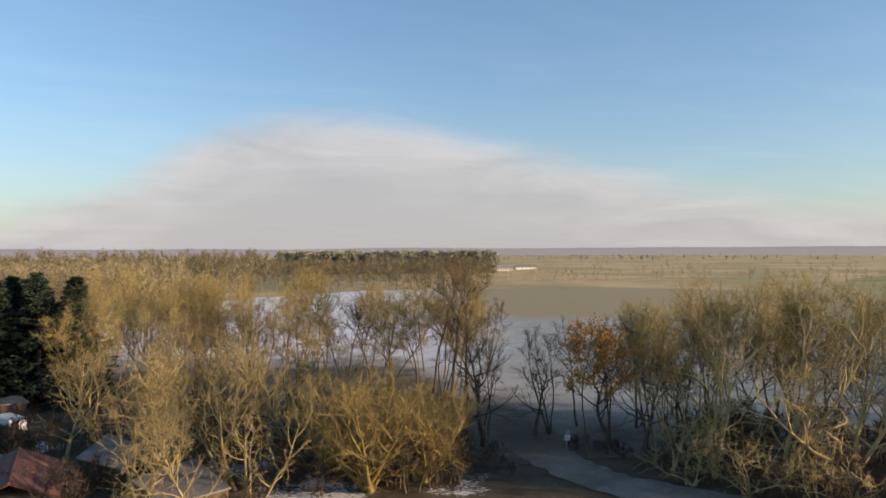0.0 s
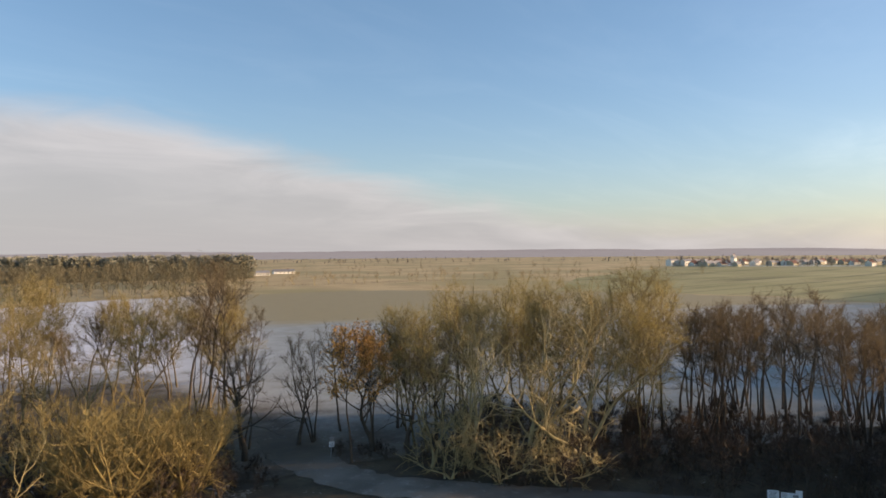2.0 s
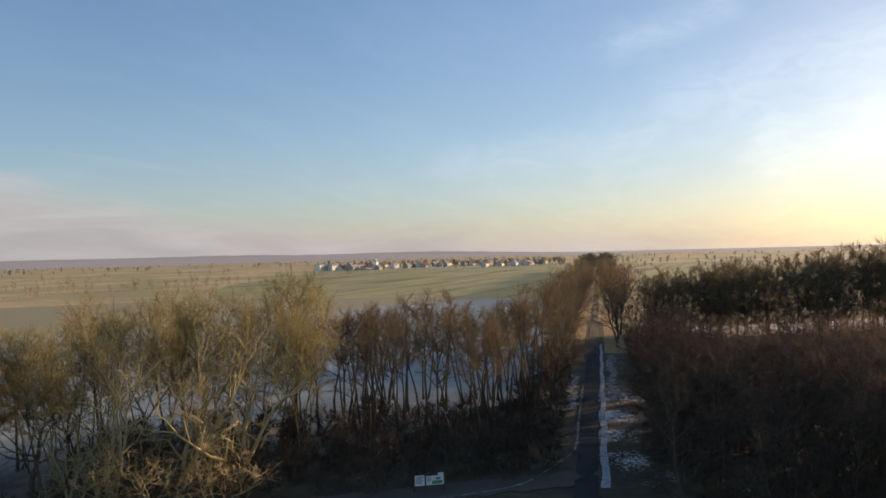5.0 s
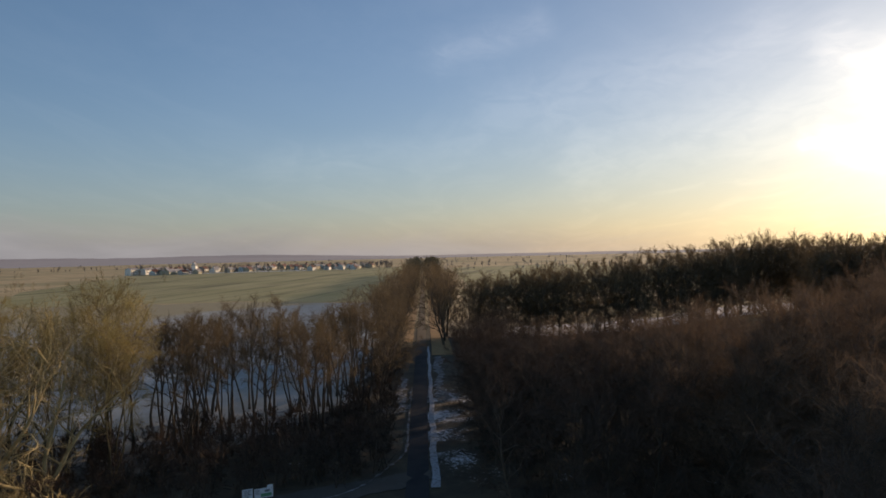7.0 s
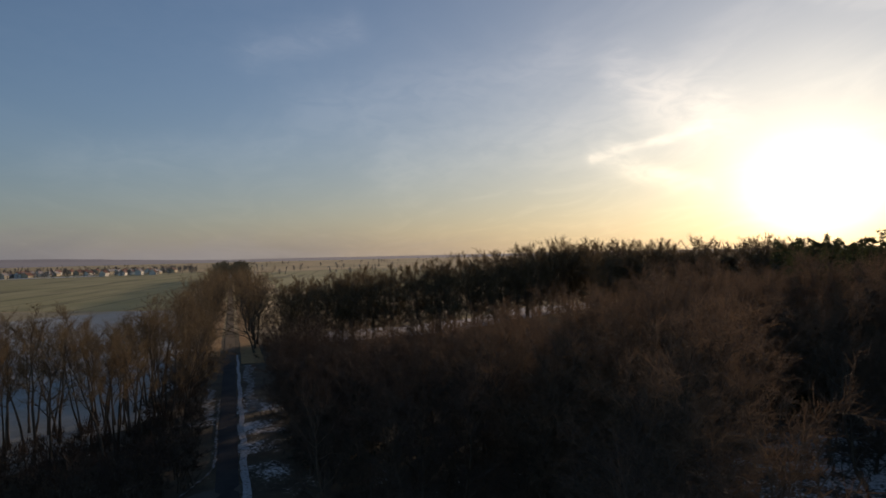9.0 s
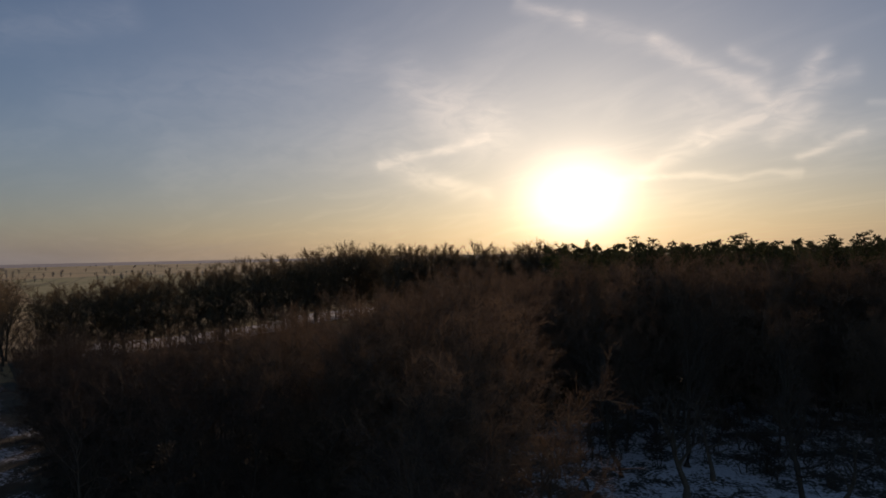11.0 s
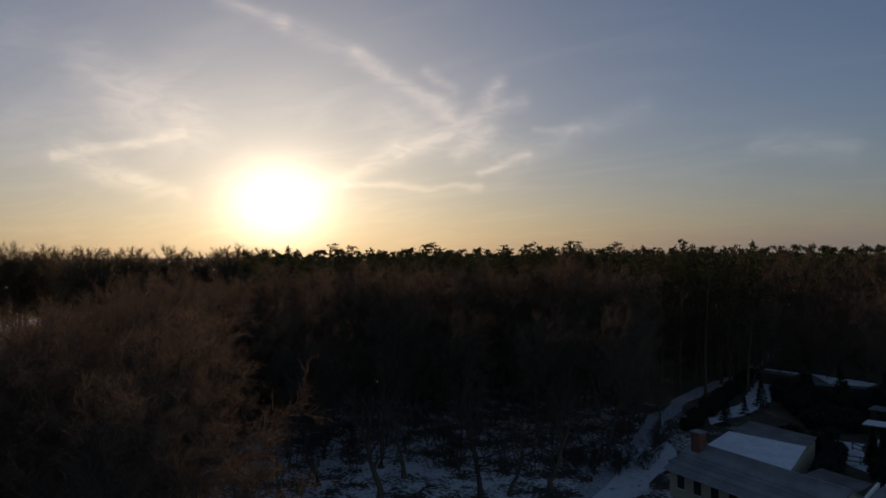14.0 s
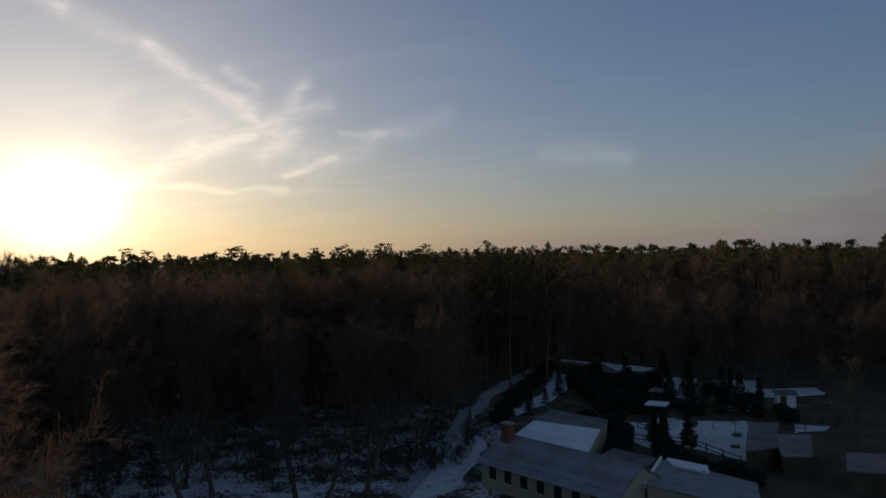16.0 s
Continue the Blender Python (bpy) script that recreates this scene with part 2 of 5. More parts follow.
# far twigs in a greyer tone, which puts haze into their colour
TWIG_FAR_HAZED = mottled("far_twigs_haze_toned", (0.205, 0.172, 0.105), (0.16, 0.137, 0.085), 0.05, 0.6, 0.9)
SNOW_OLD = surface("old_snow", lambda g, p, rnd: (g.mix(g.smooth(g.noise(p, 0.9, 8, 0.72), 0.32, 0.47), (0.16, 0.14, 0.11), g.mix(g.noise(p, 0.35, 5), (0.53, 0.515, 0.53), (0.71, 0.69, 0.70))), g.noise(p, 2.0, 5, 0.7)), 0.85, 0.06)

SNOW_VERGE = surface("trodden_snow", lambda g, p, rnd: (g.mix(g.smooth(g.noise(p, 2.6, 6, 0.6), 0.30, 0.56), (0.12, 0.105, 0.08), g.mix(g.noise(p, 0.6, 4), (0.30, 0.305, 0.325), (0.48, 0.485, 0.51))), g.noise(p, 2.0, 5, 0.7)), 0.85, 0.05)
SNOW_THIN = surface("thin_snow", lambda g, p, rnd: (g.mix(g.smooth(g.noise(p, 1.3, 7, 0.6), 0.42, 0.66), (0.10, 0.088, 0.07), (0.31, 0.31, 0.325)), g.noise(p, 2.0, 5, 0.7)), 0.9, 0.05)


# places with old snow: x, y, radius, thickness
SNOW_SPOTS = ((76.7, 43.6, 4.0, 0.12), (72.0, 39.0, 5.0, 0.08), (85.0, 50.0, 5.0, 0.13), (95.0, 55.5, 6.0, 0.15), (108.0, 63.0, 7.0, 0.13), (97.0, 65.0, 4.5, 0.10),
              (4.2, 80.0, 4.5, 0.08), (1.5, 73.0, 4.0, 0.10), (-14.0, 70.0, 7.0, 0.15), (-19.0, 85.0, 4.0, 0.12), (-24.0, 80.0, 5.0, 0.10), (-52.0, 87.0, 4.5, 0.22), (45.0, -112.0, 22.0, 0.03), (60.0, -122.0, 22.0, 0.05), (34.0, -96.0, 16.0, 0.02), (76.0, -104.0, 16.0, 0.03), (82.0, -22.0, 24.0, 0.035), (76.0, -45.0, 22.0, 0.015))


def ground_build(g, p, rnd):
    """Leaf litter and old grass with thin patches of snow, plough land and stubble farther out."""
    sep = g.n("SeparateXYZ")
    g.to(p, sep.inputs[0])
    x, y, _ = sep.outputs
    far = g.m("SQRT", g.m("ADD", g.m("MULTIPLY", x, x), g.m("MULTIPLY", y, y)))
    big, mid, fine = g.noise(p, 0.03, 4), g.noise(p, 0.22, 5, 0.6), g.noise(p, 2.2, 5, 0.7)
    litter = g.mix(g.smooth(mid, 0.35, 0.65), (0.062, 0.046, 0.032), (0.098, 0.078, 0.048))
    # snow lies thin between the litter, thicker towards the clearing in the south-east
    ex, ey = g.m("SUBTRACT", x, 86.0), g.m("SUBTRACT", y, -46.0)
    south = g.m("SUBTRACT", g.m("MULTIPLY", g.smooth(g.m("SQRT", g.m("ADD", g.m("MULTIPLY", ex, ex), g.m("MULTIPLY", ey, ey))), 56.0, 26.0), 0.15), g.m("MULTIPLY", g.smooth(y, 20.0, -10.0), 0.05))
    for sx, sy, r, amount in SNOW_SPOTS:
        far_off = g.v("DISTANCE", g.vec(x, y, 0.0), (sx, sy, 0.0))
        south = g.m("ADD", south, g.m("MULTIPLY", g.smooth(far_off, r * 1.25, r * 0.4), amount))
    cover = g.smooth(g.m("ADD", g.m("ADD", g.m("MULTIPLY", mid, 0.5), g.m("MULTIPLY", fine, 0.5)), south), 0.60, 0.68)
    near = g.mix(g.m("MULTIPLY", cover, 0.84), litter, (0.71, 0.69, 0.70))
    straw = g.mix(g.smooth(big, 0.4, 0.6), (0.52, 0.38, 0.20), (0.43, 0.31, 0.16))
    straw = g.mix(g.smooth(g.noise(p, 0.006, 3), 0.45, 0.6), straw, (0.33, 0.27, 0.13))
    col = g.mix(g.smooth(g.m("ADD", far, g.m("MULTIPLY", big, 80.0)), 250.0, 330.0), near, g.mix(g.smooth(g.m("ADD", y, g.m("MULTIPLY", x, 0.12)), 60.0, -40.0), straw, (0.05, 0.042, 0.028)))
    return g.mix(1.0, col, g.mix(fine, (0.7, 0.7, 0.7), (1.3, 1.3, 1.3)), "MULTIPLY"), fine


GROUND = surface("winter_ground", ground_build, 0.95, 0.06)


def meadow_build(g, p, rnd):
    """Meadow under thin snow in the west, hoar frost on short grass in the east."""
    sep = g.n("SeparateXYZ")
    g.to(p, sep.inputs[0])
    x, y, _ = sep.outputs
    big, mid, fine = g.noise(p, 0.02, 4), g.noise(p, 0.15, 5, 0.6), g.noise(p, 1.6, 5, 0.7)
    grass = g.mix(g.smooth(big, 0.35, 0.65), (0.15, 0.15, 0.09), (0.19, 0.17, 0.10))
    frost = g.mix(g.m("ADD", 0.35, g.m("MULTIPLY", g.smooth(mid, 0.2, 0.8), 0.3)), grass, (0.42, 0.46, 0.50))
    west = g.smooth(g.m("ADD", x, g.m("MULTIPLY", g.m("SUBTRACT", big, 0.5), 60.0)), 25.0, -25.0)
    near = g.smooth(g.m("ADD", g.m("SQRT", g.m("ADD", g.m("MULTIPLY", x, x), g.m("MULTIPLY", y, y))), g.m("SUBTRACT", g.m("MULTIPLY", mid, 30.0), g.m("MULTIPLY", west, 62.0))), 142.0, 96.0)
    soil = g.mix(g.smooth(mid, 0.35, 0.65), (0.076, 0.058, 0.042), (0.118, 0.094, 0.064))
    frost = g.mix(near, frost, g.mix(g.m("MULTIPLY", g.smooth(fine, 0.56, 0.7), 0.35), soil, (0.4, 0.41, 0.43)))
    snow = g.m("MULTIPLY", g.m("MULTIPLY", west, g.m("SUBTRACT", 1.0, near)), g.smooth(g.m("ADD", mid, g.m("MULTIPLY", fine, 0.3)), 0.42, 0.62))
    col = g.mix(snow, frost, (0.64, 0.64, 0.68))
    # bare field past the frost, with drill rows
    past = g.m("MULTIPLY", g.smooth(g.m("ADD", y, g.m("MULTIPLY", big, 110.0)), 292.0, 330.0), g.smooth(g.m("ADD", x, g.m("MULTIPLY", mid, 60.0)), -40.0, 70.0))
    col = g.mix(past, col, g.mix(mid, (0.27, 0.225, 0.13), (0.34, 0.28, 0.16)))
    return g.mix(1.0, col, g.mix(fine, (0.8, 0.8, 0.8), (1.2, 1.2, 1.2)), "MULTIPLY"), fine


MEADOW = surface("frosty_meadow", meadow_build, 0.9, 0.05)


def wheat_build(g, p, rnd):
    """Short winter wheat with tramlines and thin places."""
    rot = g.n("Mapping")
    g.to(p, rot.inputs[0])
    rot.inputs["Rotation"].default_value = (0, 0, radians(-22))
    sep = g.n("SeparateXYZ")
    g.to(rot.outputs[0], sep.inputs[0])
    lane = g.m("PINGPONG", sep.outputs[1], 14.0)
    big, fine = g.noise(p, 0.012, 5), g.noise(p, 0.3, 5, 0.7)
    long = g.noise(g.vec(g.m("MULTIPLY", sep.outputs[0], 0.004), g.m("MULTIPLY", sep.outputs[1], 0.05), 0.0), 1.0, 4)
    col = g.mix(g.smooth(big, 0.35, 0.65), (0.27, 0.25, 0.105), (0.34, 0.30, 0.14))
    col = g.mix(g.m("MULTIPLY", g.smooth(long, 0.5, 0.68), 0.75), col, (0.10, 0.095, 0.04))
    col = g.mix(g.m("MULTIPLY", g.smooth(lane, 1.6, 0.5), 0.6), col, (0.09, 0.075, 0.04))
    return g.mix(1.0, col, g.mix(fine, (0.8, 0.8, 0.8), (1.2, 1.2, 1.2)), "MULTIPLY"), fine


WHEAT = surface("winter_wheat", wheat_build, 0.95)


def asphalt_build(g, p, rnd):
    """Dark asphalt, paled where the avenue's crowns meet: hazy sunlight put into the colour."""
    grain = g.noise(p, 6.0, 5, 0.65)
    col = g.mix(g.smooth(g.noise(p, 0.25, 4), 0.32, 0.68), (0.035, 0.035, 0.038), (0.055, 0.052, 0.052))
    way = g.v("DOT_PRODUCT", g.v("SUBTRACT", p, (71.9, 45.9, 0.0)), (0.8536, 0.5210, 0.0))
    haze_pale = g.smooth(g.m("ADD", way, g.m("MULTIPLY", g.noise(p, 0.3, 5), 30.0)), 100.0, 150.0)
    col = g.mix(g.m("MULTIPLY", haze_pale, 0.85), col, g.mix(g.noise(p, 1.2, 5), (0.21, 0.15, 0.09), (0.18, 0.145, 0.11)))
    return g.mix(1.0, col, g.mix(grain, (0.7, 0.7, 0.7), (1.3, 1.3, 1.3)), "MULTIPLY"), grain


ASPHALT = surface("asphalt", asphalt_build, 0.9, 0.01, 0.1)


def lane_build(g, p, rnd):
    """Frosted grit, which thins out to bare soil where the lane runs into the meadow."""
    sep = g.n("SeparateXYZ")
    g.to(p, sep.inputs[0])
    x, y, _ = sep.outputs
    grit = g.mix(g.smooth(g.noise(p, 0.18, 5), 0.35, 0.65), (0.15, 0.128, 0.104), (0.225, 0.195, 0.162))
    rime = g.m("MULTIPLY", g.smooth(g.noise(p, 0.55, 7, 0.72), 0.52, 0.68), 0.3)
    mid = g.noise(p, 0.15, 5, 0.6)
    soil = g.mix(g.smooth(mid, 0.35, 0.65), (0.076, 0.058, 0.042), (0.118, 0.094, 0.064))
    gone = g.smooth(g.m("ADD", y, g.m("MULTIPLY", mid, 14.0)), 84.0, 98.0)
    # the grit gets darker towards the east end
    east_dark = g.mix(g.m("MULTIPLY", g.smooth(x, 22.0, 44.0), 0.75), g.mix(rime, grit, (0.48, 0.47, 0.46)), (0.06, 0.053, 0.046))
    return g.mix(gone, east_dark, soil), g.noise(p, 2.0, 5, 0.7)


LANE = surface("frosted_lane", lane_build, 0.9, 0.03)
WHITE_WALL = mottled("pale_render", (0.78, 0.75, 0.68), (0.70, 0.66, 0.58), 0.3, 5.0, 0.9, 0.004, 0.15)
CREAM_WALL = mottled("cream_render", (0.50, 0.44, 0.32), (0.42, 0.36, 0.26), 0.4, 6.0, 0.9, 0.004, 0.1)
TILE_RED = mottled("red_roof_tiles", (0.17, 0.075, 0.058), (0.115, 0.058, 0.048), 0.4, 5.0, 0.85, 0.01, 0.3)
TILE_GREY = mottled("frosted_grey_roof", (0.30, 0.29, 0.29), (0.22, 0.21, 0.21), 0.5, 6.0, 0.85, 0.006, 0.15)
FELT = mottled("roofing_felt", (0.13, 0.115, 0.105), (0.20, 0.185, 0.175), 0.4, 5.0, 0.9, 0.004, 0.2)
BRICK = mottled("brick", (0.26, 0.10, 0.07), (0.19, 0.08, 0.06), 1.5, 12.0, 0.9, 0.004, 0.1)
WOOD = mottled("weathered_wood", (0.12, 0.085, 0.055), (0.085, 0.062, 0.042), 0.8, 9.0, 0.85, 0.004, 0.25)
METAL = mottled("galvanised_steel", (0.42, 0.43, 0.44), (0.34, 0.35, 0.36), 1.5, 10.0, 0.45, 0.0, 0.05, 0.5)
SIGN_WHITE = mottled("white_enamel", (0.80, 0.80, 0.80), (0.74, 0.74, 0.74), 2.0, 9.0, 0.4, 0.0, 0.02, 0.5)
SIGN_GREEN = mottled("green_print", (0.10, 0.30, 0.16), (0.12, 0.34, 0.19), 2.0, 9.0, 0.5, 0.0, 0.02)
SIGN_RED = mottled("red_enamel", (0.50, 0.04, 0.03), (0.42, 0.04, 0.03), 2.0, 9.0, 0.4, 0.0, 0.02)
DARK_GLASS = mottled("window_glass", (0.012, 0.013, 0.015), (0.02, 0.021, 0.024), 1.0, 4.0, 0.3, 0.0, 0.1, 0.25)


# ---- mesh helpers ----
def mesh_of(name, verts, faces, material):
    me = bpy.data.meshes.new(name)
    if isinstance(faces, np.ndarray) and faces.ndim == 2:
        k = faces.shape[1]
        me.vertices.add(len(verts))
        me.vertices.foreach_set("co", np.asarray(verts, np.float32).ravel())
        me.loops.add(faces.size)
        me.loops.foreach_set("vertex_index", faces.astype(np.int32).ravel())
        me.polygons.add(len(faces))
        me.polygons.foreach_set("loop_start", np.arange(0, faces.size, k, dtype=np.int32))
        me.update(calc_edges=True)
    else:
        me.from_pydata([tuple(v) for v in verts], [], faces)
    me.materials.append(material)
    return me


def part(name, bm, material, parent=None, label="", place=None):
    """Links a bmesh (or a ready mesh) as one object under a thing or a part."""
    if isinstance(bm, bmesh.types.BMesh):
        me = bpy.data.meshes.new(name)
        bmesh.ops.recalc_face_normals(bm, faces=bm.faces)
        bm.to_mesh(me)
        bm.free()
        me.materials.append(material)
    else:
        me = bm
    ob = new(name, me)
    ob.parent = parent
    if place is not None:
        ob.matrix_basis = place
    return tagged(ob, label)


def thing(name, label, category, group="", place=None):
    ob = new(name)
    ob.empty_display_size = 0.3
    if place is not None:
        ob.matrix_basis = place
    return tagged(ob, label, category, group)


def block(x0, y0, z0, x1, y1, z1, bevel=0.0, bm=None):
    """A box between two corners with softened edges."""
    bm = bm or bmesh.new()
    made = bmesh.ops.create_cube(bm, size=1.0, matrix=Matrix.Translation(((x0 + x1) / 2, (y0 + y1) / 2, (z0 + z1) / 2)) @ Matrix.Diagonal((abs(x1 - x0), abs(y1 - y0), abs(z1 - z0), 1)))
    if bevel:
        edges = {e for v in made["verts"] for e in v.link_edges}
        bmesh.ops.bevel(bm, geom=list(edges), offset=bevel, segments=2, affect="EDGES")
    return bm


def rod(a, b, r, sides=8, r2=None, bm=None):
    """A round bar from a to b."""
    bm = bm or bmesh.new()
    a, b = Vector(a), Vector(b)
    m = Matrix.Translation((a + b) / 2) @ (b - a).to_track_quat("Z", "Y").to_matrix().to_4x4()
    bmesh.ops.create_cone(bm, cap_ends=True, segments=sides, radius1=r, radius2=r if r2 is None else r2, depth=(b - a).length, matrix=m)
    return bm


def sheet(name, outline, z, material, kind_label, category, wobble=0.0, step=6.0, seed=1):
    """A flat piece of land inside an outline, its border a little uneven."""
    rng = random.Random(seed)
    pts = []
    for (ax, ay), (bx, by) in zip(outline, outline[1:] + outline[:1]):
        n = max(1, int(math.hypot(bx - ax, by - ay) / step))
        for i in range(n):
            t = i / n
            pts.append((ax + (bx - ax) * t + rng.uniform(-wobble, wobble), ay + (by - ay) * t + rng.uniform(-wobble, wobble), z))
    bm = bmesh.new()
    f = bm.faces.new([bm.verts.new(p) for p in pts])
    bmesh.ops.triangulate(bm, faces=[f])
    bmesh.ops.recalc_face_normals(bm, faces=bm.faces)
    for f in bm.faces:
        if f.normal.z < 0:
            f.normal_flip()
    ob = part(name, bm, material)
    return tagged(ob, kind_label, category, kind="structure")


def smooth_line(pts, n=8):
    """A Catmull-Rom line through points of the plan."""
    pts = [Vector(p) for p in pts]
    out = []
    for i in range(len(pts) - 1):
        p0, p1, p2, p3 = pts[max(i - 1, 0)], pts[i], pts[i + 1], pts[min(i + 2, len(pts) - 1)]
        for k in range(n):
            t = k / n
            out.append(0.5 * (2 * p1 + (p2 - p0) * t + (2 * p0 - 5 * p1 + 4 * p2 - p3) * t * t + (3 * p1 - p0 - 3 * p2 + p3) * t ** 3))
    return out + [pts[-1]]


def ribbon(name, line, widths, z, material, label, category, ragged=0.0, thick=0.06, seed=2):
    """A strip of road or snow along a line, with a low edge; widths: left and right of the line at its start and end."""
    verts, faces = [], []
    n = len(line)
    for i, p in enumerate(line):
        d = (line[min(i + 1, n - 1)] - line[max(i - 1, 0)]).normalized()
        side = Vector((-d.y, d.x))
        t = i / (n - 1)
        q = p * 0.55
        l = widths[0][0] * (1 - t) + widths[1][0] * t + ragged * (noise.noise(Vector((q.x, q.y, seed))) + 0.7 * noise.noise(Vector((q.x * 3.3, q.y * 3.3, seed))))
        r = widths[0][1] * (1 - t) + widths[1][1] * t + ragged * (noise.noise(Vector((q.x, q.y, seed + 7))) + 0.7 * noise.noise(Vector((q.x * 3.3, q.y * 3.3, seed + 7))))
        a, b = p + side * l, p - side * r
        verts += [(a.x, a.y, z - thick), (a.x, a.y, z), (p.x, p.y, z + 0.01), (b.x, b.y, z), (b.x, b.y, z - thick)]
    for i in range(n - 1):
        for k in range(4):
            q = i * 5 + k
            faces.append((q, q + 5, q + 6, q + 1))
    me = mesh_of(name, verts, faces, material)
    bm = bmesh.new()
    bm.from_mesh(me)
    bmesh.ops.recalc_face_normals(bm, faces=bm.faces)
    bm.to_mesh(me)
    bm.free()
    return tagged(new(name, me), label, category, kind="structure")

# ---- land ----
def land():
    """One sheet of ground that reaches the horizon, slightly uneven."""
    rings = [0, 15, 30, 45, 60, 75, 90, 105, 120, 140, 160, 190, 230, 280, 350, 450, 600, 800, 1100, 1500, 2100, 3000, 4600]
    n = 96
    verts, faces = [(0, 0, 0)], []
    for r in rings[1:]:
        for k in range(n):
            a = 2 * math.pi * k / n
            x, y = r * math.sin(a), r * math.cos(a)
            h = 0.0 if r > 160 else 0.03 * (noise.noise(Vector((x * 0.05, y * 0.05, 0))) - 1.6)
            verts.append((x, y, min(h, -0.02)))
    for k in range(n):
        faces.append((0, 1 + (k + 1) % n, 1 + k))
    for j in range(len(rings) - 2):
        for k in range(n):
            a, b = 1 + j * n + k, 1 + j * n + (k + 1) % n
            faces.append((a, b, b + n, a + n))
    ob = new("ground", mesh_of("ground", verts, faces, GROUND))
    tagged(ob, "winter ground of leaf litter, old grass and thin snow", "ground", kind="structure")


land()
sheet("meadow", [(-150, 150), (-118, 104), (-62, 96), (-30, 92), (-10, 86), (4, 78), (16, 82), (34, 78), (60, 71), (86, 72), (109, 82), (130, 94.5), (192, 137), (260, 183),
                 (300, 215), (285, 300), (205, 400), (110, 462), (10, 452), (-62, 425), (-104, 372), (-122, 290), (-160, 230)],
      0.03, MEADOW, "flat meadow under thin snow and hoar frost", "meadow", 4.0, 7.0)
sheet("wheat_field", [(302, 222), (560, 372), (1080, 695), (985, 905), (640, 880), (330, 590), (215, 410), (290, 305)], 0.05, WHEAT, "green field of short winter wheat with tramlines", "field", 1.0, 20.0)

ROAD_WAY = Vector((math.sin(radians(58.6)), math.cos(radians(58.6))))
ROAD_SIDE = Vector((ROAD_WAY.y, -ROAD_WAY.x))
ROAD_FROM = Vector((71.9, 45.9))


def on_road(along, aside):
    """A place on the plan, metres along the avenue and to its right."""
    return ROAD_FROM + ROAD_WAY * along + ROAD_SIDE * aside


avenue_line = [on_road(s, 0) for s in (-14, -8, -2, 4, 10, 16, 22, 28, 36, 44, 52, 60, 70, 80, 95, 115, 140, 170, 210, 260, 330, 420, 540, 700, 900, 1040)]
ribbon("road", avenue_line, ((1.25, 1.25), (1.4, 1.4)), 0.06, ASPHALT, "straight narrow asphalt road, wet and dark", "road", 0.05)
lane_line = smooth_line([(10.4, 97), (10.9, 91), (12.0, 84), (17.0, 74.5), (27.5, 67.5), (42, 59.0), (56, 50.5), (64.5, 45.0), (70, 42.5)], 14)
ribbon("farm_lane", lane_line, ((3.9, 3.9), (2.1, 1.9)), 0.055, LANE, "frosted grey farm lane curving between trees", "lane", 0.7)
# orange-brown verges: sunlight past the wood's shadow is put into the colour
SUNLIT_VERGE = mottled("verge_painted_sunlit", (0.40, 0.23, 0.10), (0.29, 0.18, 0.085), 0.3, 2.0, 0.95, 0.03, 0.0)
ribbon("leafy_verge", [on_road(90 + 6 * i, 4.8) for i in range(40)], ((2.0, 3.2), (2.0, 3.2)), 0.03, SUNLIT_VERGE, "right verge along the road, painted orange-brown as if sunlit", "verge", 0.4, 0.06, 12)
ribbon("leafy_verge", [on_road(105 + 6 * i, -4.4) for i in range(40)], ((3.2, 2.0), (3.2, 2.0)), 0.03, SUNLIT_VERGE, "left verge along the road, painted orange-brown as if sunlit", "verge", 0.4, 0.06, 13)
# snow left along the road and the lane
ribbon("snow_verge", [on_road(s * 0.7 - 9, 1.95 + 0.12 * math.sin(s * 0.23)) for s in range(0, 165)], ((0.42, 0.5), (0.25, 0.25)), 0.09, SNOW_VERGE, "trodden snow strip along the asphalt road", "snow", 0.13, 0.1, 5)
ribbon("frost_verge", [on_road(s * 1.0 + 36, 3.9 + 0.4 * math.sin(s * 0.31)) for s in range(0, 52)], ((0.9, 0.8), (0.7, 0.8)), 0.075, SNOW_THIN, "frosted grass beside the road", "frost", 1.0, 0.08, 6)
ribbon("frost_verge", [on_road(s * 1.0 + 34, -3.4 + 0.4 * math.sin(s * 0.4)) for s in range(0, 26)], ((0.7, 0.7), (0.5, 0.6)), 0.075, SNOW_THIN, "thin frost on the grass along the road", "frost", 0.9, 0.08, 9)
ribbon("frost_verge", smooth_line([(50.0, 52.0), (60.2, 47.3), (68.1, 48.1), (74.0, 49.5), (79.2, 52.2), (90.0, 58.8), (100.0, 64.9), (112.0, 72.2)], 12), ((0.10, 0.12), (0.16, 0.14)), 0.085, SNOW_THIN, "thin snow line along the bend of the lane", "frost", 0.25, 0.08, 15)


# ---- trees ----
def turned(d, rng, amount):
    """Ways near d, each bent by a random amount."""
    v = d + rng.normal(size=d.shape) * amount
    return v / np.linalg.norm(v, axis=-1, keepdims=True)


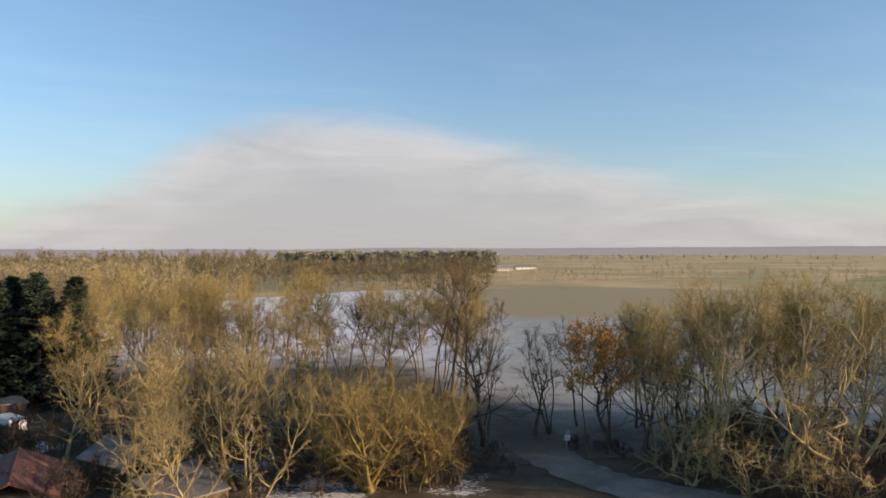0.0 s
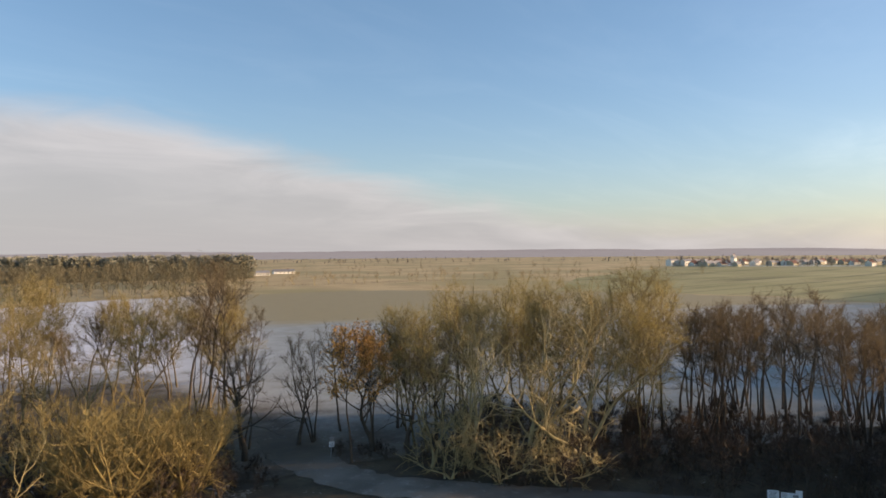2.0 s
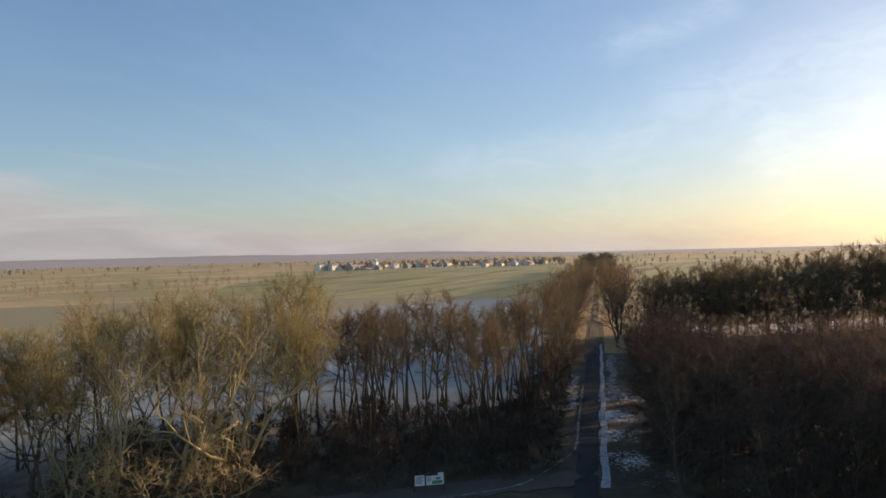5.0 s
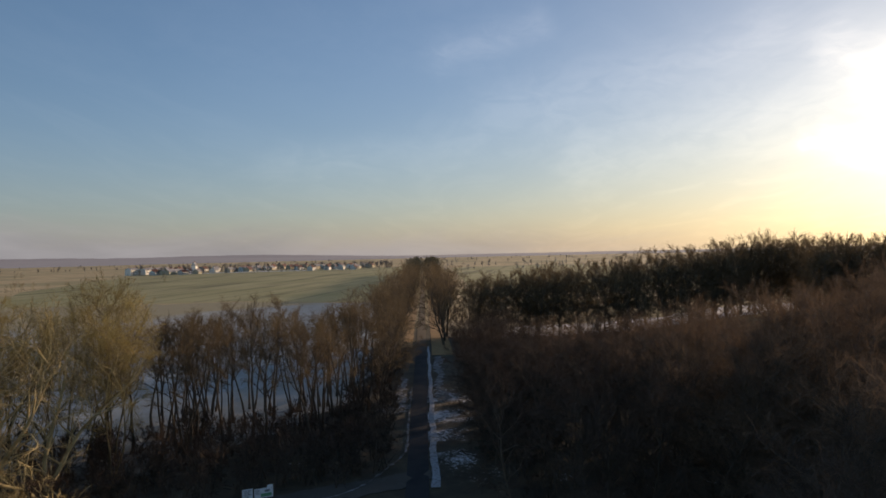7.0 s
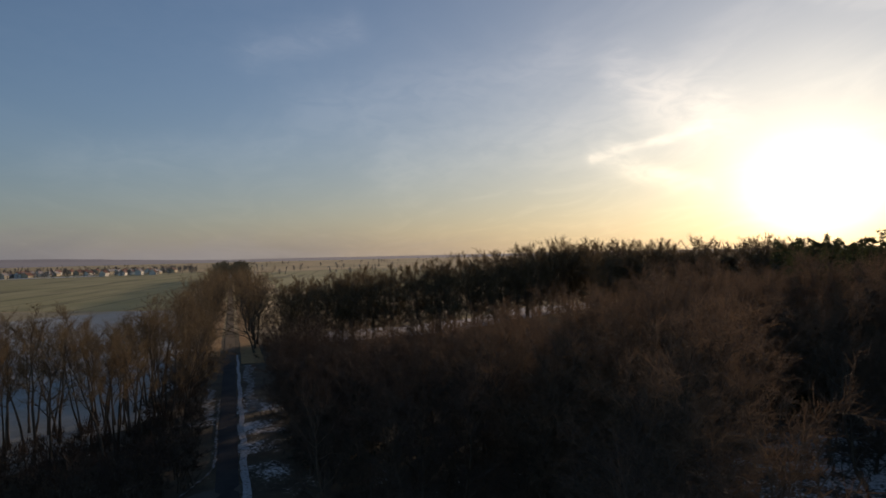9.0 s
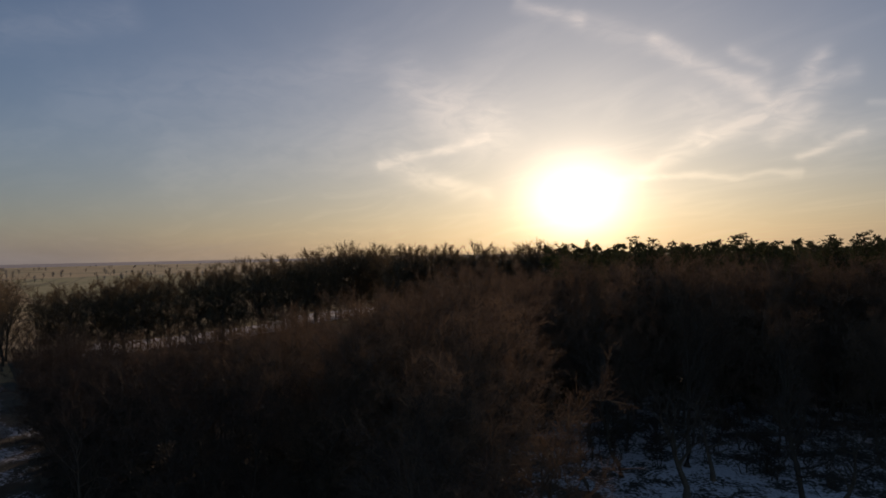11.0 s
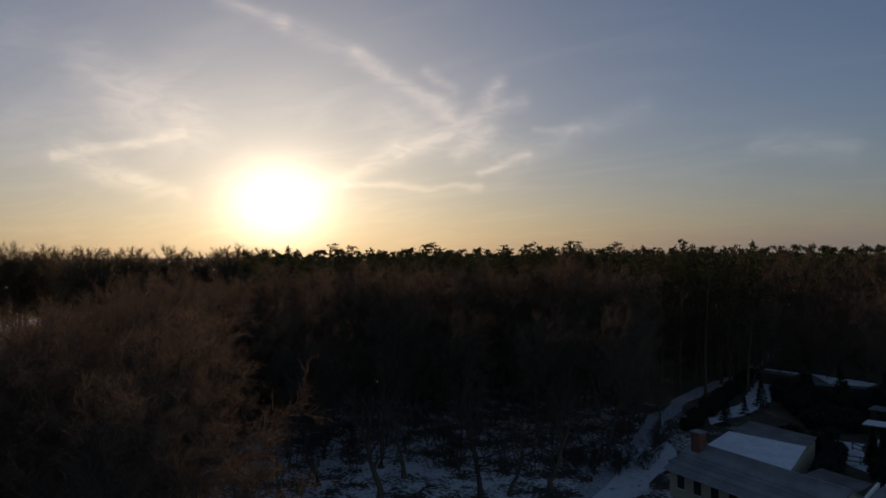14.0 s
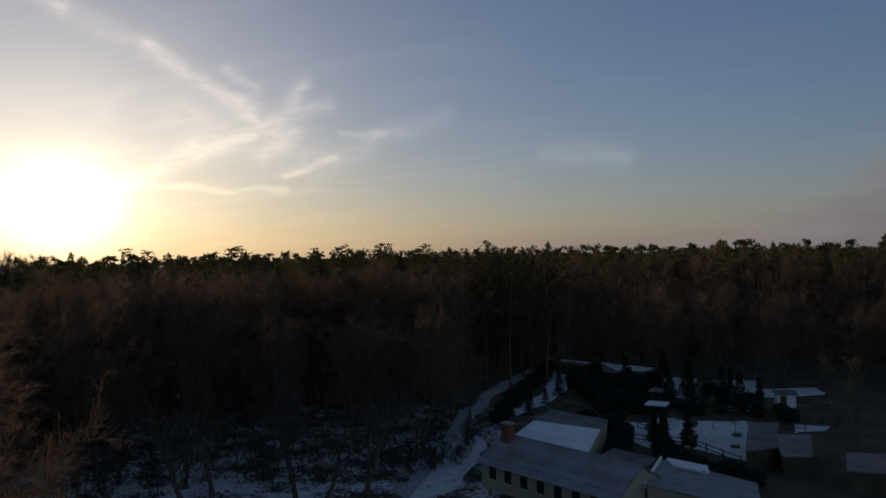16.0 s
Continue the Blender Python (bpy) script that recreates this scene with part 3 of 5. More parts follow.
def tubes(paths, radii, sides):
    """Tapered tubes along many paths of equal length: paths (n, k, 3), radii (n, k)."""
    n, k, _ = paths.shape
    d = np.gradient(paths, axis=1)
    d /= np.linalg.norm(d, axis=-1, keepdims=True) + 1e-9
    ref = np.where(np.abs(d[..., 2:3]) > 0.9, np.array([1.0, 0, 0]), np.array([0, 0, 1.0]))
    a = np.cross(d, ref)
    a /= np.linalg.norm(a, axis=-1, keepdims=True) + 1e-9
    b = np.cross(d, a)
    t = np.arange(sides) * 2 * np.pi / sides
    ring = a[..., None, :] * np.cos(t)[:, None] + b[..., None, :] * np.sin(t)[:, None]
    verts = (paths[..., None, :] + ring * radii[..., None, None]).reshape(-1, 3)
    i, j, s = np.meshgrid(np.arange(n), np.arange(k - 1), np.arange(sides), indexing="ij")
    q = (i * k + j) * sides + s
    r = (i * k + j) * sides + (s + 1) % sides
    tri = np.stack([np.stack([q, q + sides, r], -1), np.stack([r, q + sides, r + sides], -1)], -2).reshape(-1, 3)
    return verts, tri


def spikes(root, tip, r):
    """Thin twigs and needles that end in a point."""
    n = len(root)
    d = tip - root
    d = d / (np.linalg.norm(d, axis=-1, keepdims=True) + 1e-9)
    a = np.cross(d, np.array([0.31, 0.52, 0.8]))
    a /= np.linalg.norm(a, axis=-1, keepdims=True) + 1e-9
    b = np.cross(d, a)
    t = (np.arange(n) * 2.4)[:, None]
    w = (a * np.cos(t) + b * np.sin(t)) * r
    verts = np.stack([root - w, root + w, tip], 1).reshape(-1, 3)
    return verts, np.arange(3 * n).reshape(-1, 3)


def joined(pieces):
    vs, ts, at = [], [], 0
    for v, t in pieces:
        vs.append(v), ts.append(t + at)
        at += len(v)
    return np.concatenate(vs), np.concatenate(ts)


def bent(start, way, length, k, rng, lift, wander):
    """Paths (n, k, 3) that leave start along way, curve upwards by lift and wander."""
    n = len(start)
    d = way.copy()
    p = start.copy()
    out = [p.copy()]
    step = (length / (k - 1))[:, None]
    for _ in range(k - 1):
        d = d + np.array([0, 0, lift]) / (k - 1) + rng.normal(size=d.shape) * wander
        d /= np.linalg.norm(d, axis=-1, keepdims=True)
        p = p + d * step
        out.append(p.copy())
    return np.stack(out, 1)


def along(paths, u):
    """Points and ways at fractions u (n, m) of each path."""
    n, k, _ = paths.shape
    f = u * (k - 1)
    i = np.minimum(f.astype(int), k - 2)
    t = (f - i)[..., None]
    rows = np.arange(n)[:, None]
    a, b = paths[rows, i], paths[rows, i + 1]
    d = b - a
    return a + d * t, d / (np.linalg.norm(d, axis=-1, keepdims=True) + 1e-9)


def bare_tree(seed, h=18.0, stems=1, clear=0.35, spread=0.30, rise=50, limbs=14, branches=8, twigs=13, girth=0.2, crooked=0.10, twig_r=0.02, twig_len=1.3, lift=0.7, lean=0.08, fan=0.3, fine=0, sides=7):
    """A leafless tree: wood (stems, limbs, branches) and its crown of twigs, as two triangle meshes."""
    rng = np.random.RandomState(seed)
    wood, crown = [], []
    root = np.zeros((stems, 3))
    if stems > 1:
        root[:, :2] = rng.normal(size=(stems, 2)) * 0.35
    a0 = rng.uniform(0, 6.28) + np.arange(stems) * 6.283 / stems
    tilt = (fan if stems > 1 else lean) * (0.6 + 0.8 * rng.rand(stems))
    way = np.stack([np.cos(a0) * np.sin(tilt), np.sin(a0) * np.sin(tilt), np.cos(tilt)], -1)
    length = h * (0.80 + 0.17 * rng.rand(stems))
    trunk = bent(root, way, length, 8, rng, 0.35, crooked * 0.6)
    g0 = girth / math.sqrt(stems)
    tr = g0 * np.array([1.45, 1.0, 0.86, 0.72, 0.57, 0.42, 0.26, 0.10])[None] * np.ones((stems, 1))
    wood.append(tubes(trunk, tr, sides))
    per = max(3, limbs // stems)
    u = clear + (0.97 - clear) * (np.arange(per)[None] + rng.rand(stems, per)) / per
    p, d = along(trunk, u)
    az = np.arange(stems * per).reshape(stems, per) * 2.4 + rng.uniform(-0.5, 0.5, (stems, per)) + seed
    rel = (u - clear) / (1 - clear)
    up = np.radians(rise * 0.55 + rng.uniform(-14, 14, (stems, per)) + 0.75 * rise * rel)
    w = np.stack([np.cos(az) * np.cos(up), np.sin(az) * np.cos(up), np.sin(up)], -1) * 0.9 + d * 0.12
    w /= np.linalg.norm(w, axis=-1, keepdims=True)
    ln = h * spread * (0.75 + 0.55 * np.sin(np.clip(rel, 0, 1) * 2.2 + 0.35) - 0.35 * rel) * rng.uniform(0.65, 1.2, u.shape)
    limb = bent(p.reshape(-1, 3), w.reshape(-1, 3), ln.ravel(), 5, rng, lift, crooked)
    lr = (g0 * 0.52 * (1.1 - 0.6 * u)).reshape(-1, 1) * np.array([1.0, 0.78, 0.55, 0.34, 0.14])[None]
    wood.append(tubes(limb, lr, max(3, sides - 3)))
    n = len(limb)
    ub = 0.22 + 0.76 * (np.arange(branches)[None] + rng.rand(n, branches)) / branches
    p, d = along(limb, ub)
    wb = turned(d, rng, 0.75)
    lb = (ln.ravel()[:, None] * rng.uniform(0.3, 0.7, ub.shape) * (1.15 - 0.6 * ub)).ravel()
    branch = bent(p.reshape(-1, 3), wb.reshape(-1, 3), lb, 3, rng, lift * 0.5, crooked * 1.4)
    br = np.maximum(0.03, 0.17 * g0 * (1.3 - ub)).reshape(-1, 1) * np.array([1.0, 0.75, 0.4])[None]
    wood.append(tubes(branch, br, 3))
    for paths, count, lo in ((branch, twigs, 0.15), (limb, twigs, 0.45)):
        m = len(paths)
        ut = lo + (1 - lo) * rng.rand(m, count)
        p, d = along(paths, ut)
        wt = turned(d + np.array([0, 0, 0.1]), rng, 0.6)
        lt = twig_len * rng.uniform(0.4, 1.15, (m, count, 1))
        root, tip = p.reshape(-1, 3), (p + wt * lt).reshape(-1, 3)
        crown.append(spikes(root, tip, twig_r))
        for _ in range(fine):
            at = root + (tip - root) * rng.uniform(0.2, 0.8, (len(root), 1))
            w2 = turned((tip - root) / (np.linalg.norm(tip - root, axis=-1, keepdims=True) + 1e-9), rng, 0.55)
            crown.append(spikes(at, at + w2 * twig_len * rng.uniform(0.3, 0.7, (len(root), 1)), twig_r * 0.75))
    return joined(wood), joined(crown)


def leafed(seed, crown, count, size):
    """Withered leaves that hang on the twigs."""
    rng = np.random.RandomState(seed)
    v = crown[0].reshape(-1, 3, 3)
    pick = rng.randint(0, len(v), count)
    c = v[pick, 0] + (v[pick, 2] - v[pick, 0]) * rng.rand(count, 1)
    a = rng.normal(size=(count, 3)) * size
    b = rng.normal(size=(count, 3)) * size
    verts = np.stack([c - a * 0.6, c + b * 0.5, c + a * 0.6, c - b * 0.5], 1).reshape(-1, 3)
    q = np.arange(count)[:, None] * 4
    return verts, np.concatenate([q + np.array([[0, 1, 2]]), q + np.array([[0, 2, 3]])], 1).reshape(-1, 3)


def tufts(centres, count, size, rng, flat=0.6):
    """Bunches of needles: short three-sided spikes round each centre."""
    n = len(centres)
    w = rng.normal(size=(n, count, 3)) * np.array([1, 1, flat])
    w /= np.linalg.norm(w, axis=-1, keepdims=True)
    tip = centres[:, None] + w * size * rng.uniform(0.6, 1.2, (n, count, 1))
    root = np.repeat(centres[:, None], count, 1) + w * size * 0.1
    return spikes(root.reshape(-1, 3), tip.reshape(-1, 3), size * 0.2)


def pine_tree(seed, h=24.0, tuft=1.0, count=10, whorls=9, low=0.5):
    """A Scots pine: tall bare stem and a flat-topped, gappy crown of needle bunches."""
    rng = np.random.RandomState(seed)
    trunk = bent(np.zeros((1, 3)), np.array([[0.03, 0.02, 1.0]]), np.array([h * 0.97]), 9, rng, 0.3, 0.03)
    tr = 0.2 * np.array([[1.4, 1.05, 0.95, 0.85, 0.75, 0.62, 0.48, 0.3, 0.1]])
    wood = [tubes(trunk, tr, 7)]
    u = low + (0.99 - low) * (np.arange(whorls * 3)[None] + rng.rand(1, whorls * 3)) / (whorls * 3)
    p, d = along(trunk, u)
    az = np.arange(whorls * 3) * 2.4 + rng.uniform(-0.6, 0.6, whorls * 3) + seed
    rel = (u[0] - low) / (1 - low)
    up = np.radians(rng.uniform(0, 30, whorls * 3) + 38 * rel ** 2)
    w = np.stack([np.cos(az) * np.cos(up), np.sin(az) * np.cos(up), np.sin(up)], -1)
    ln = h * 0.13 * (1.25 - 1.0 * rel ** 2) * rng.uniform(0.6, 1.25, whorls * 3) + 0.3
    limb = bent(p[0], w, ln, 4, rng, 0.35, 0.12)
    wood.append(tubes(limb, 0.06 * np.array([[1, 0.8, 0.5, 0.2]]) * np.ones((whorls * 3, 1)), 3))
    uc = 0.2 + 0.8 * rng.rand(whorls * 3, 9)
    c, _ = along(limb, uc)
    c = c.reshape(-1, 3) + rng.normal(size=(whorls * 27, 3)) * np.array([0.35, 0.35, 0.18])
    return joined(wood), tufts(c, count, 0.62 * tuft, rng)


def spruce_tree(seed, h=14.0, base=0.04, width=0.2, count=10, rows=26):
    """A spruce or garden conifer: branches in tiers that shorten upwards, with hanging needles."""
    rng = np.random.RandomState(seed)
    trunk = np.array([[[0, 0, 0], [0, 0, h * 0.5], [0, 0, h * 0.96]]], float)
    wood = [tubes(trunk, np.array([[0.018, 0.011, 0.003]]) * h, 6)]
    n = rows * 9
    u = base + (0.97 - base) * np.sort(rng.rand(n))
    az = rng.rand(n) * 6.283
    ln = h * width * (1.03 - u) * rng.uniform(0.75, 1.15, n)
    w = np.stack([np.cos(az), np.sin(az), np.full(n, -0.12) + 0.5 * u], -1)
    p = np.stack([np.zeros(n), np.zeros(n), u * h], -1)
    limb = bent(p, w / np.linalg.norm(w, axis=-1, keepdims=True), ln, 4, rng, -0.1, 0.06)
    wood.append(tubes(limb, 0.0022 * h * np.array([[1, 0.8, 0.5, 0.2]]) * np.ones((n, 1)), 3))
    c, _ = along(limb, 0.25 + 0.75 * rng.rand(n, 3))
    return joined(wood), tufts(c.reshape(-1, 3), count, 0.032 * h + 0.05, rng, 0.5)


def shrub(seed, h=3.0, stems=5, twigs=6, branches=3, sides=5):
    """A leafless thicket shrub."""
    return bare_tree(seed, h, stems, 0.12, 0.42, 46, stems * 3, branches, twigs, 0.12, 0.2, 0.022, 0.85, 0.4, sides=sides)


def evergreen_bush(seed, h=3.0, w=2.6, bunches=120, count=6, size=0.62):
    """A dense rounded evergreen: stems inside, bunches of leaves on an uneven shell."""
    rng = np.random.RandomState(seed)
    a, u = rng.rand(bunches) * 6.283, rng.rand(bunches)
    r = np.sqrt(np.clip(1 - (1.9 * u - 0.95) ** 2, 0.05, 1)) * w / 2 * rng.uniform(0.7, 1.08, bunches)
    c = np.stack([r * np.cos(a), r * np.sin(a), h * (0.06 + 0.86 * u)], -1)
    root = np.zeros((9, 3))
    way = turned(np.tile(np.array([0, 0, 1.0]), (9, 1)), rng, 0.5)
    stems = bent(root, way, np.full(9, h * 0.8), 4, rng, 0.3, 0.1)
    return tubes(stems, 0.03 * np.array([[1, 0.8, 0.6, 0.3]]) * np.ones((9, 1)), 3), tufts(c, count, size, rng, 0.8)


class Kind:
    """One kind of tree with several shapes, built once; plant() sets copies of it."""

    def __init__(self, name, label, category, shapes, bark, twig, crown_name="crown", leaves=None):
        self.made = []
        self.name, self.label, self.category = name, label, category
        self.bark, self.twig, self.leaves, self.crown_name = bark, twig, leaves, crown_name
        self.shapes = [(mesh_of("trunk", *w, bark), mesh_of(crown_name, *c, twig), mesh_of("withered_leaves", *l, leaves) if leaves and (l := leafed(5 + i, c, 5500, 0.11)) else None)
                       for i, (w, c) in enumerate(shapes)]

    def plant(self, x, y, size=1.0, turn=None, shape=None, z=-0.05, wide=1.0, group="", label=""):
        k = rng_plant.randrange(len(self.shapes)) if shape is None else shape % len(self.shapes)
        turn = rng_plant.uniform(0, 360) if turn is None else turn
        top = thing(self.name, label or self.label, self.category, group, pose(x, y, z, 0, 0, turn) @ Matrix.Diagonal((size * wide, size * wide, size, 1)))
        trunk, crown, leaves = self.shapes[k]
        part("trunk", trunk, self.bark, top)
        part(self.crown_name, crown, self.twig, top)
        if leaves:
            part("withered_leaves", leaves, self.leaves, top, "rust-brown leaves still hanging")
        return top


rng_plant = random.Random(11)


def scattered(rng, inside, box, gap, count=10 ** 6):
    """Places at least about gap apart, in a jittered grid over box, where inside(x, y) holds."""
    out = []
    x0, y0, x1, y1 = box
    y = y0
    row = 0
    while y < y1:
        x = x0 + (gap / 2 if row % 2 else 0)
        while x < x1:
            px, py = x + rng.uniform(-0.38, 0.38) * gap, y + rng.uniform(-0.38, 0.38) * gap
            if inside(px, py):
                out.append((px, py))
            x += gap
        y += gap * 0.87
        row += 1
    rng.shuffle(out)
    return out[:count]


def polar(x, y):
    return math.degrees(math.atan2(x, y)), math.hypot(x, y)


def woods(name, places, shapes, sizes, material_wood, material_crown, label, category, seed, z=-0.05):
    """A stand of trees that nobody would count, as one object of kind stuff with its trunks and crowns."""
    rng = np.random.RandomState(seed)
    top = thing(name, label, category)
    tagged(top, kind="stuff")
    for which, material, title in ((0, material_wood, "trunks"), (1, material_crown, "crowns")):
        pieces = []
        r2 = np.random.RandomState(seed + 1)
        for x, y in places:
            v, t = shapes[r2.randint(len(shapes))][which]
            a, s = r2.uniform(0, 6.28), r2.uniform(*(sizes(x, y) if callable(sizes) else sizes))
            c, sn = math.cos(a), math.sin(a)
            w = r2.uniform(0.85, 1.2)
            q = v @ np.array([[c * w, sn * w, 0], [-sn * w, c * w, 0], [0, 0, 1]]) * s + np.array([x, y, z])
            pieces.append((q, t))
        if pieces:
            ob = part(title, mesh_of(title, *joined(pieces), material), material, top)
            tagged(ob, kind="stuff")
    return top

# kinds of tree
GOLD = Kind("bare_tree", "tall leafless tree with lichen-yellow bark and fine golden twigs", "tree",
            [bare_tree(s, 20, 1 + s % 2, 0.40, 0.31, 52, 16, 8, 17, 0.17, 0.22, 0.014, 1.4, 0.45, fan=0.16, fine=2) for s in (1, 2, 3, 4, 5)], BARK_PALE, TWIG_GOLD)
OLIVE = Kind("bare_tree", "leafless tree with olive-yellow branches beside the lane", "tree",
             [bare_tree(s, 14, 1, 0.22, 0.42, 46, 18, 7, 11, 0.28, 0.27, 0.015, 1.2, 0.5) for s in (11, 12, 13)]
             + [bare_tree(s, 14, 3, 0.22, 0.36, 46, 24, 6, 10, 0.38, 0.27, 0.015, 1.2, 0.5) for s in (14, 15)], BARK_GOLD, TWIG_OLIVE)
WILLOW = Kind("willow_bush", "broad many-stemmed willow bush with golden twigs", "bush",
              [bare_tree(s, 10, 9, 0.12, 0.42, 46, 80, 7, 9, 0.6, 0.16, 0.013, 1.5, 0.35, fan=0.62) for s in (21, 22, 23)], TWIG_WILLOW, TWIG_WILLOW)
PALE = Kind("bare_tree", "gnarled pale-barked leafless tree with crooked limbs", "tree",
            [bare_tree(s, 21, 3, 0.20, 0.33, 50, 33, 7, 10, 0.46, 0.34, 0.014, 1.0, 0.45, fan=0.2, fine=1) for s in (31, 32, 33)], BARK_WHITE, TWIG_OLIVE)
DARK = Kind("bare_tree", "dark leafless tree with upright limbs at the meadow edge", "tree",
            [bare_tree(s, 17, 1, 0.50, 0.28, 52, 13, 6, 16, 0.19, 0.17, 0.014, 1.3, 0.5, lean=0.05, fine=1) for s in (41, 42, 43)]
            + [bare_tree(s, 17, 3, 0.48, 0.22, 54, 15, 6, 16, 0.26, 0.16, 0.014, 1.3, 0.5, fan=0.13, fine=1) for s in (44, 45)], BARK_DARK, TWIG_RUST)
AVENUE = Kind("avenue_tree", "broad leafless avenue tree with brown twigs", "tree",
              [bare_tree(s, 17, 1, 0.14, 0.42, 46, 15, 6, 13, 0.28, 0.17, 0.024, 1.5, 0.4, fine=1) for s in (51, 52, 53)], BARK_DARK, TWIG_RUST)
FOREST = Kind("forest_tree", "dark leafless broadleaf tree in the wood", "tree",
              [bare_tree(s, 22, 1, 0.22, 0.36, 38, 17, 7, 18, 0.2, 0.2, 0.022, 1.7, 0.35, fine=2) for s in (61, 62, 63, 64)], BARK_DARK, TWIG_BROWN)
BEECH = Kind("beech_tree", "slim tree with rust-coloured withered leaves in its crown", "tree", [bare_tree(71, 15, 1, 0.52, 0.26, 40, 16, 7, 12, 0.14, 0.14, 0.014, 1.1, fine=1)], BARK_DARK, TWIG_RUST, "crown", LEAF_RUST)
PINE = Kind("pine_tree", "tall Scots pine with a dark flat-topped crown", "tree", [pine_tree(s, 24.0, 0.55, 12, 12, 0.38) for s in (81, 82, 83, 84)], BARK_PINE, NEEDLE)
SPRUCES = Kind("spruce_tree", "dense dark green spruce with hanging branches", "tree", [spruce_tree(s, 16, 0.02, 0.3, 14, 26) for s in (91, 92)], BARK_DARK, SPRUCE)
BUSH = Kind("evergreen_bush", "dense dark evergreen bush in the garden", "bush", [evergreen_bush(s, 3.0, 2.6, 170, 11) for s in (131, 132, 133)], BARK_DARK, SPRUCE)
THICKET = Kind("shrub", "leafless brown shrub of the thicket beside the lane", "shrub", [shrub(s, 3.0, 5, 8, 3) for s in (101, 102, 103)], BARK_DARK, TWIG_DARK, "crown")


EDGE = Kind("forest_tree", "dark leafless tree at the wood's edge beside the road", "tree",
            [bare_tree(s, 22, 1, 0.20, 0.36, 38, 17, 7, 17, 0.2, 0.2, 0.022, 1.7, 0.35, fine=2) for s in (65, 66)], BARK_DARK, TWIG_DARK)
KNOTTED = Kind("clearing_tree", "dark gnarled leafless tree standing in a snowy clearing", "tree",
               [bare_tree(s, 12, 1, 0.30, 0.42, 44, 13, 6, 8, 0.30, 0.30, 0.014, 1.1, 0.4, lean=0.16) for s in (46, 47, 48)], BARK_DARK, TWIG_DARK)


def aside_of(x, y):
    return (Vector((x, y)) - ROAD_FROM).dot(ROAD_SIDE)


def along_of(x, y):
    return (Vector((x, y)) - ROAD_FROM).dot(ROAD_WAY)


# ---- trees along the lane, north ----
for x, y, s, k in ((-29, 73, 0.98, 0), (-22.5, 71.5, 0.95, 3), (-36, 84, 0.95, 2), (-45, 88, 1.0, 3), (-17, 80, 0.85, 2), (-33, 95, 1.0, 4), (-24, 92, 0.95, 0),
                   (-41, 101, 1.05, 4), (-14, 98, 0.9, 3), (-28, 84, 0.9, 1), (-20, 104, 0.95, 1), (-31, 108, 1.05, 2), (-46, 110, 1.1, 4)):
    OLIVE.plant(x, y, s, None, k)
for x, y, s, k in ((-26.8, 58.0, 0.75, 0), (-20.6, 59.4, 0.72, 2), (-31.0, 67.6, 0.8, 3), (-32.5, 79.5, 0.75, 4), (-44.5, 81, 0.8, 0), (-39, 92.5, 0.85, 1), (-27.5, 78.2, 0.7, 2), (-18.5, 66.5, 0.75, 4), (-38, 112, 1.05, 3), (-24, 110, 1.0, 4)):
    OLIVE.plant(x, y, s, None, k)
for x, y, s, k in ((-8.3, 71.5, 1.12, 0), (-2.6, 74.5, 0.95, 1), (-13.5, 77.0, 0.9, 2), (-1.0, 82.5, 0.75, 2), (-6, 86, 0.8, 1)):
    WILLOW.plant(x, y, s, None, k, wide=1.15)
for x, y, s, k in ((0.4, 116, 1.3, 1), (3.2, 114.5, 1.25, 2), (-2.6, 118.5, 1.2, 0), (4.9, 93, 0.78, 3), (13.5, 93.5, 0.8, 4), (21, 92, 0.85, 0), (26, 97, 0.9, 2), (31, 94, 0.9, 3), (37, 100, 0.95, 1), (18, 98, 0.8, 1)):
    DARK.plant(x, y, s, None, k)
BEECH.plant(16.6, 82.8, 0.98, 40)
BEECH.plant(20.3, 86.5, 0.88, 150)
for x, y, s, k in ((34.5, 72.5, 1.05, 0), (29.0, 75.5, 0.85, 1), (40.5, 70.5, 0.95, 2), (25.2, 78.0, 0.55, 1)):
    PALE.plant(x, y, s, None, k)
SPRAWL = Kind("pale_bush", "sprawling pale-barked bush with crooked bare limbs", "bush",
              [bare_tree(s, 8.5, 6, 0.12, 0.46, 24, 36, 7, 9, 0.22, 0.36, 0.013, 0.9, 0.35, fan=0.65) for s in (35, 36)], BARK_WHITE, TWIG_OLIVE)
for x, y, s in ((25.6, 73.4, 0.85), (30.0, 69.8, 1.0), (36.2, 67.2, 0.9)):
    SPRAWL.plant(x, y, s)
rng = random.Random(5)
for x, y, s in ((4.6, 88.0, 1.15), (11.6, 93.0, 0.85), (20.5, 88.5, 0.95), (24.4, 86.5, 1.0), (27.6, 84.0, 0.95)):
    KNOTTED.plant(x, y, s, label="dark crooked leafless tree beside the frosty meadow")
# brushy banks on both sides of the lane
for x, y in scattered(rng, lambda x, y: 1.2 < (Vector((x, y)) - Vector((15.0, 84.5))).dot(Vector((0.62, 0.78))) < 5.5 and -2 < (Vector((x, y)) - Vector((15.0, 84.5))).dot(Vector((0.78, -0.62))) < 17, (12, 66, 36, 92), 1.9):
    THICKET.plant(x, y, rng.uniform(0.3, 0.6), label="low dark brush on the bank of the lane")
for x, y, s in ((5.6, 84.5, 0.5), (5.2, 82.0, 0.6), (6.4, 79.6, 0.45), (4.2, 79.4, 0.6), (7.2, 77.2, 0.4), (5.4, 76.8, 0.5), (2.8, 77.0, 0.6)):
    THICKET.plant(x, y, s, label="low dark brush on the bank of the lane")
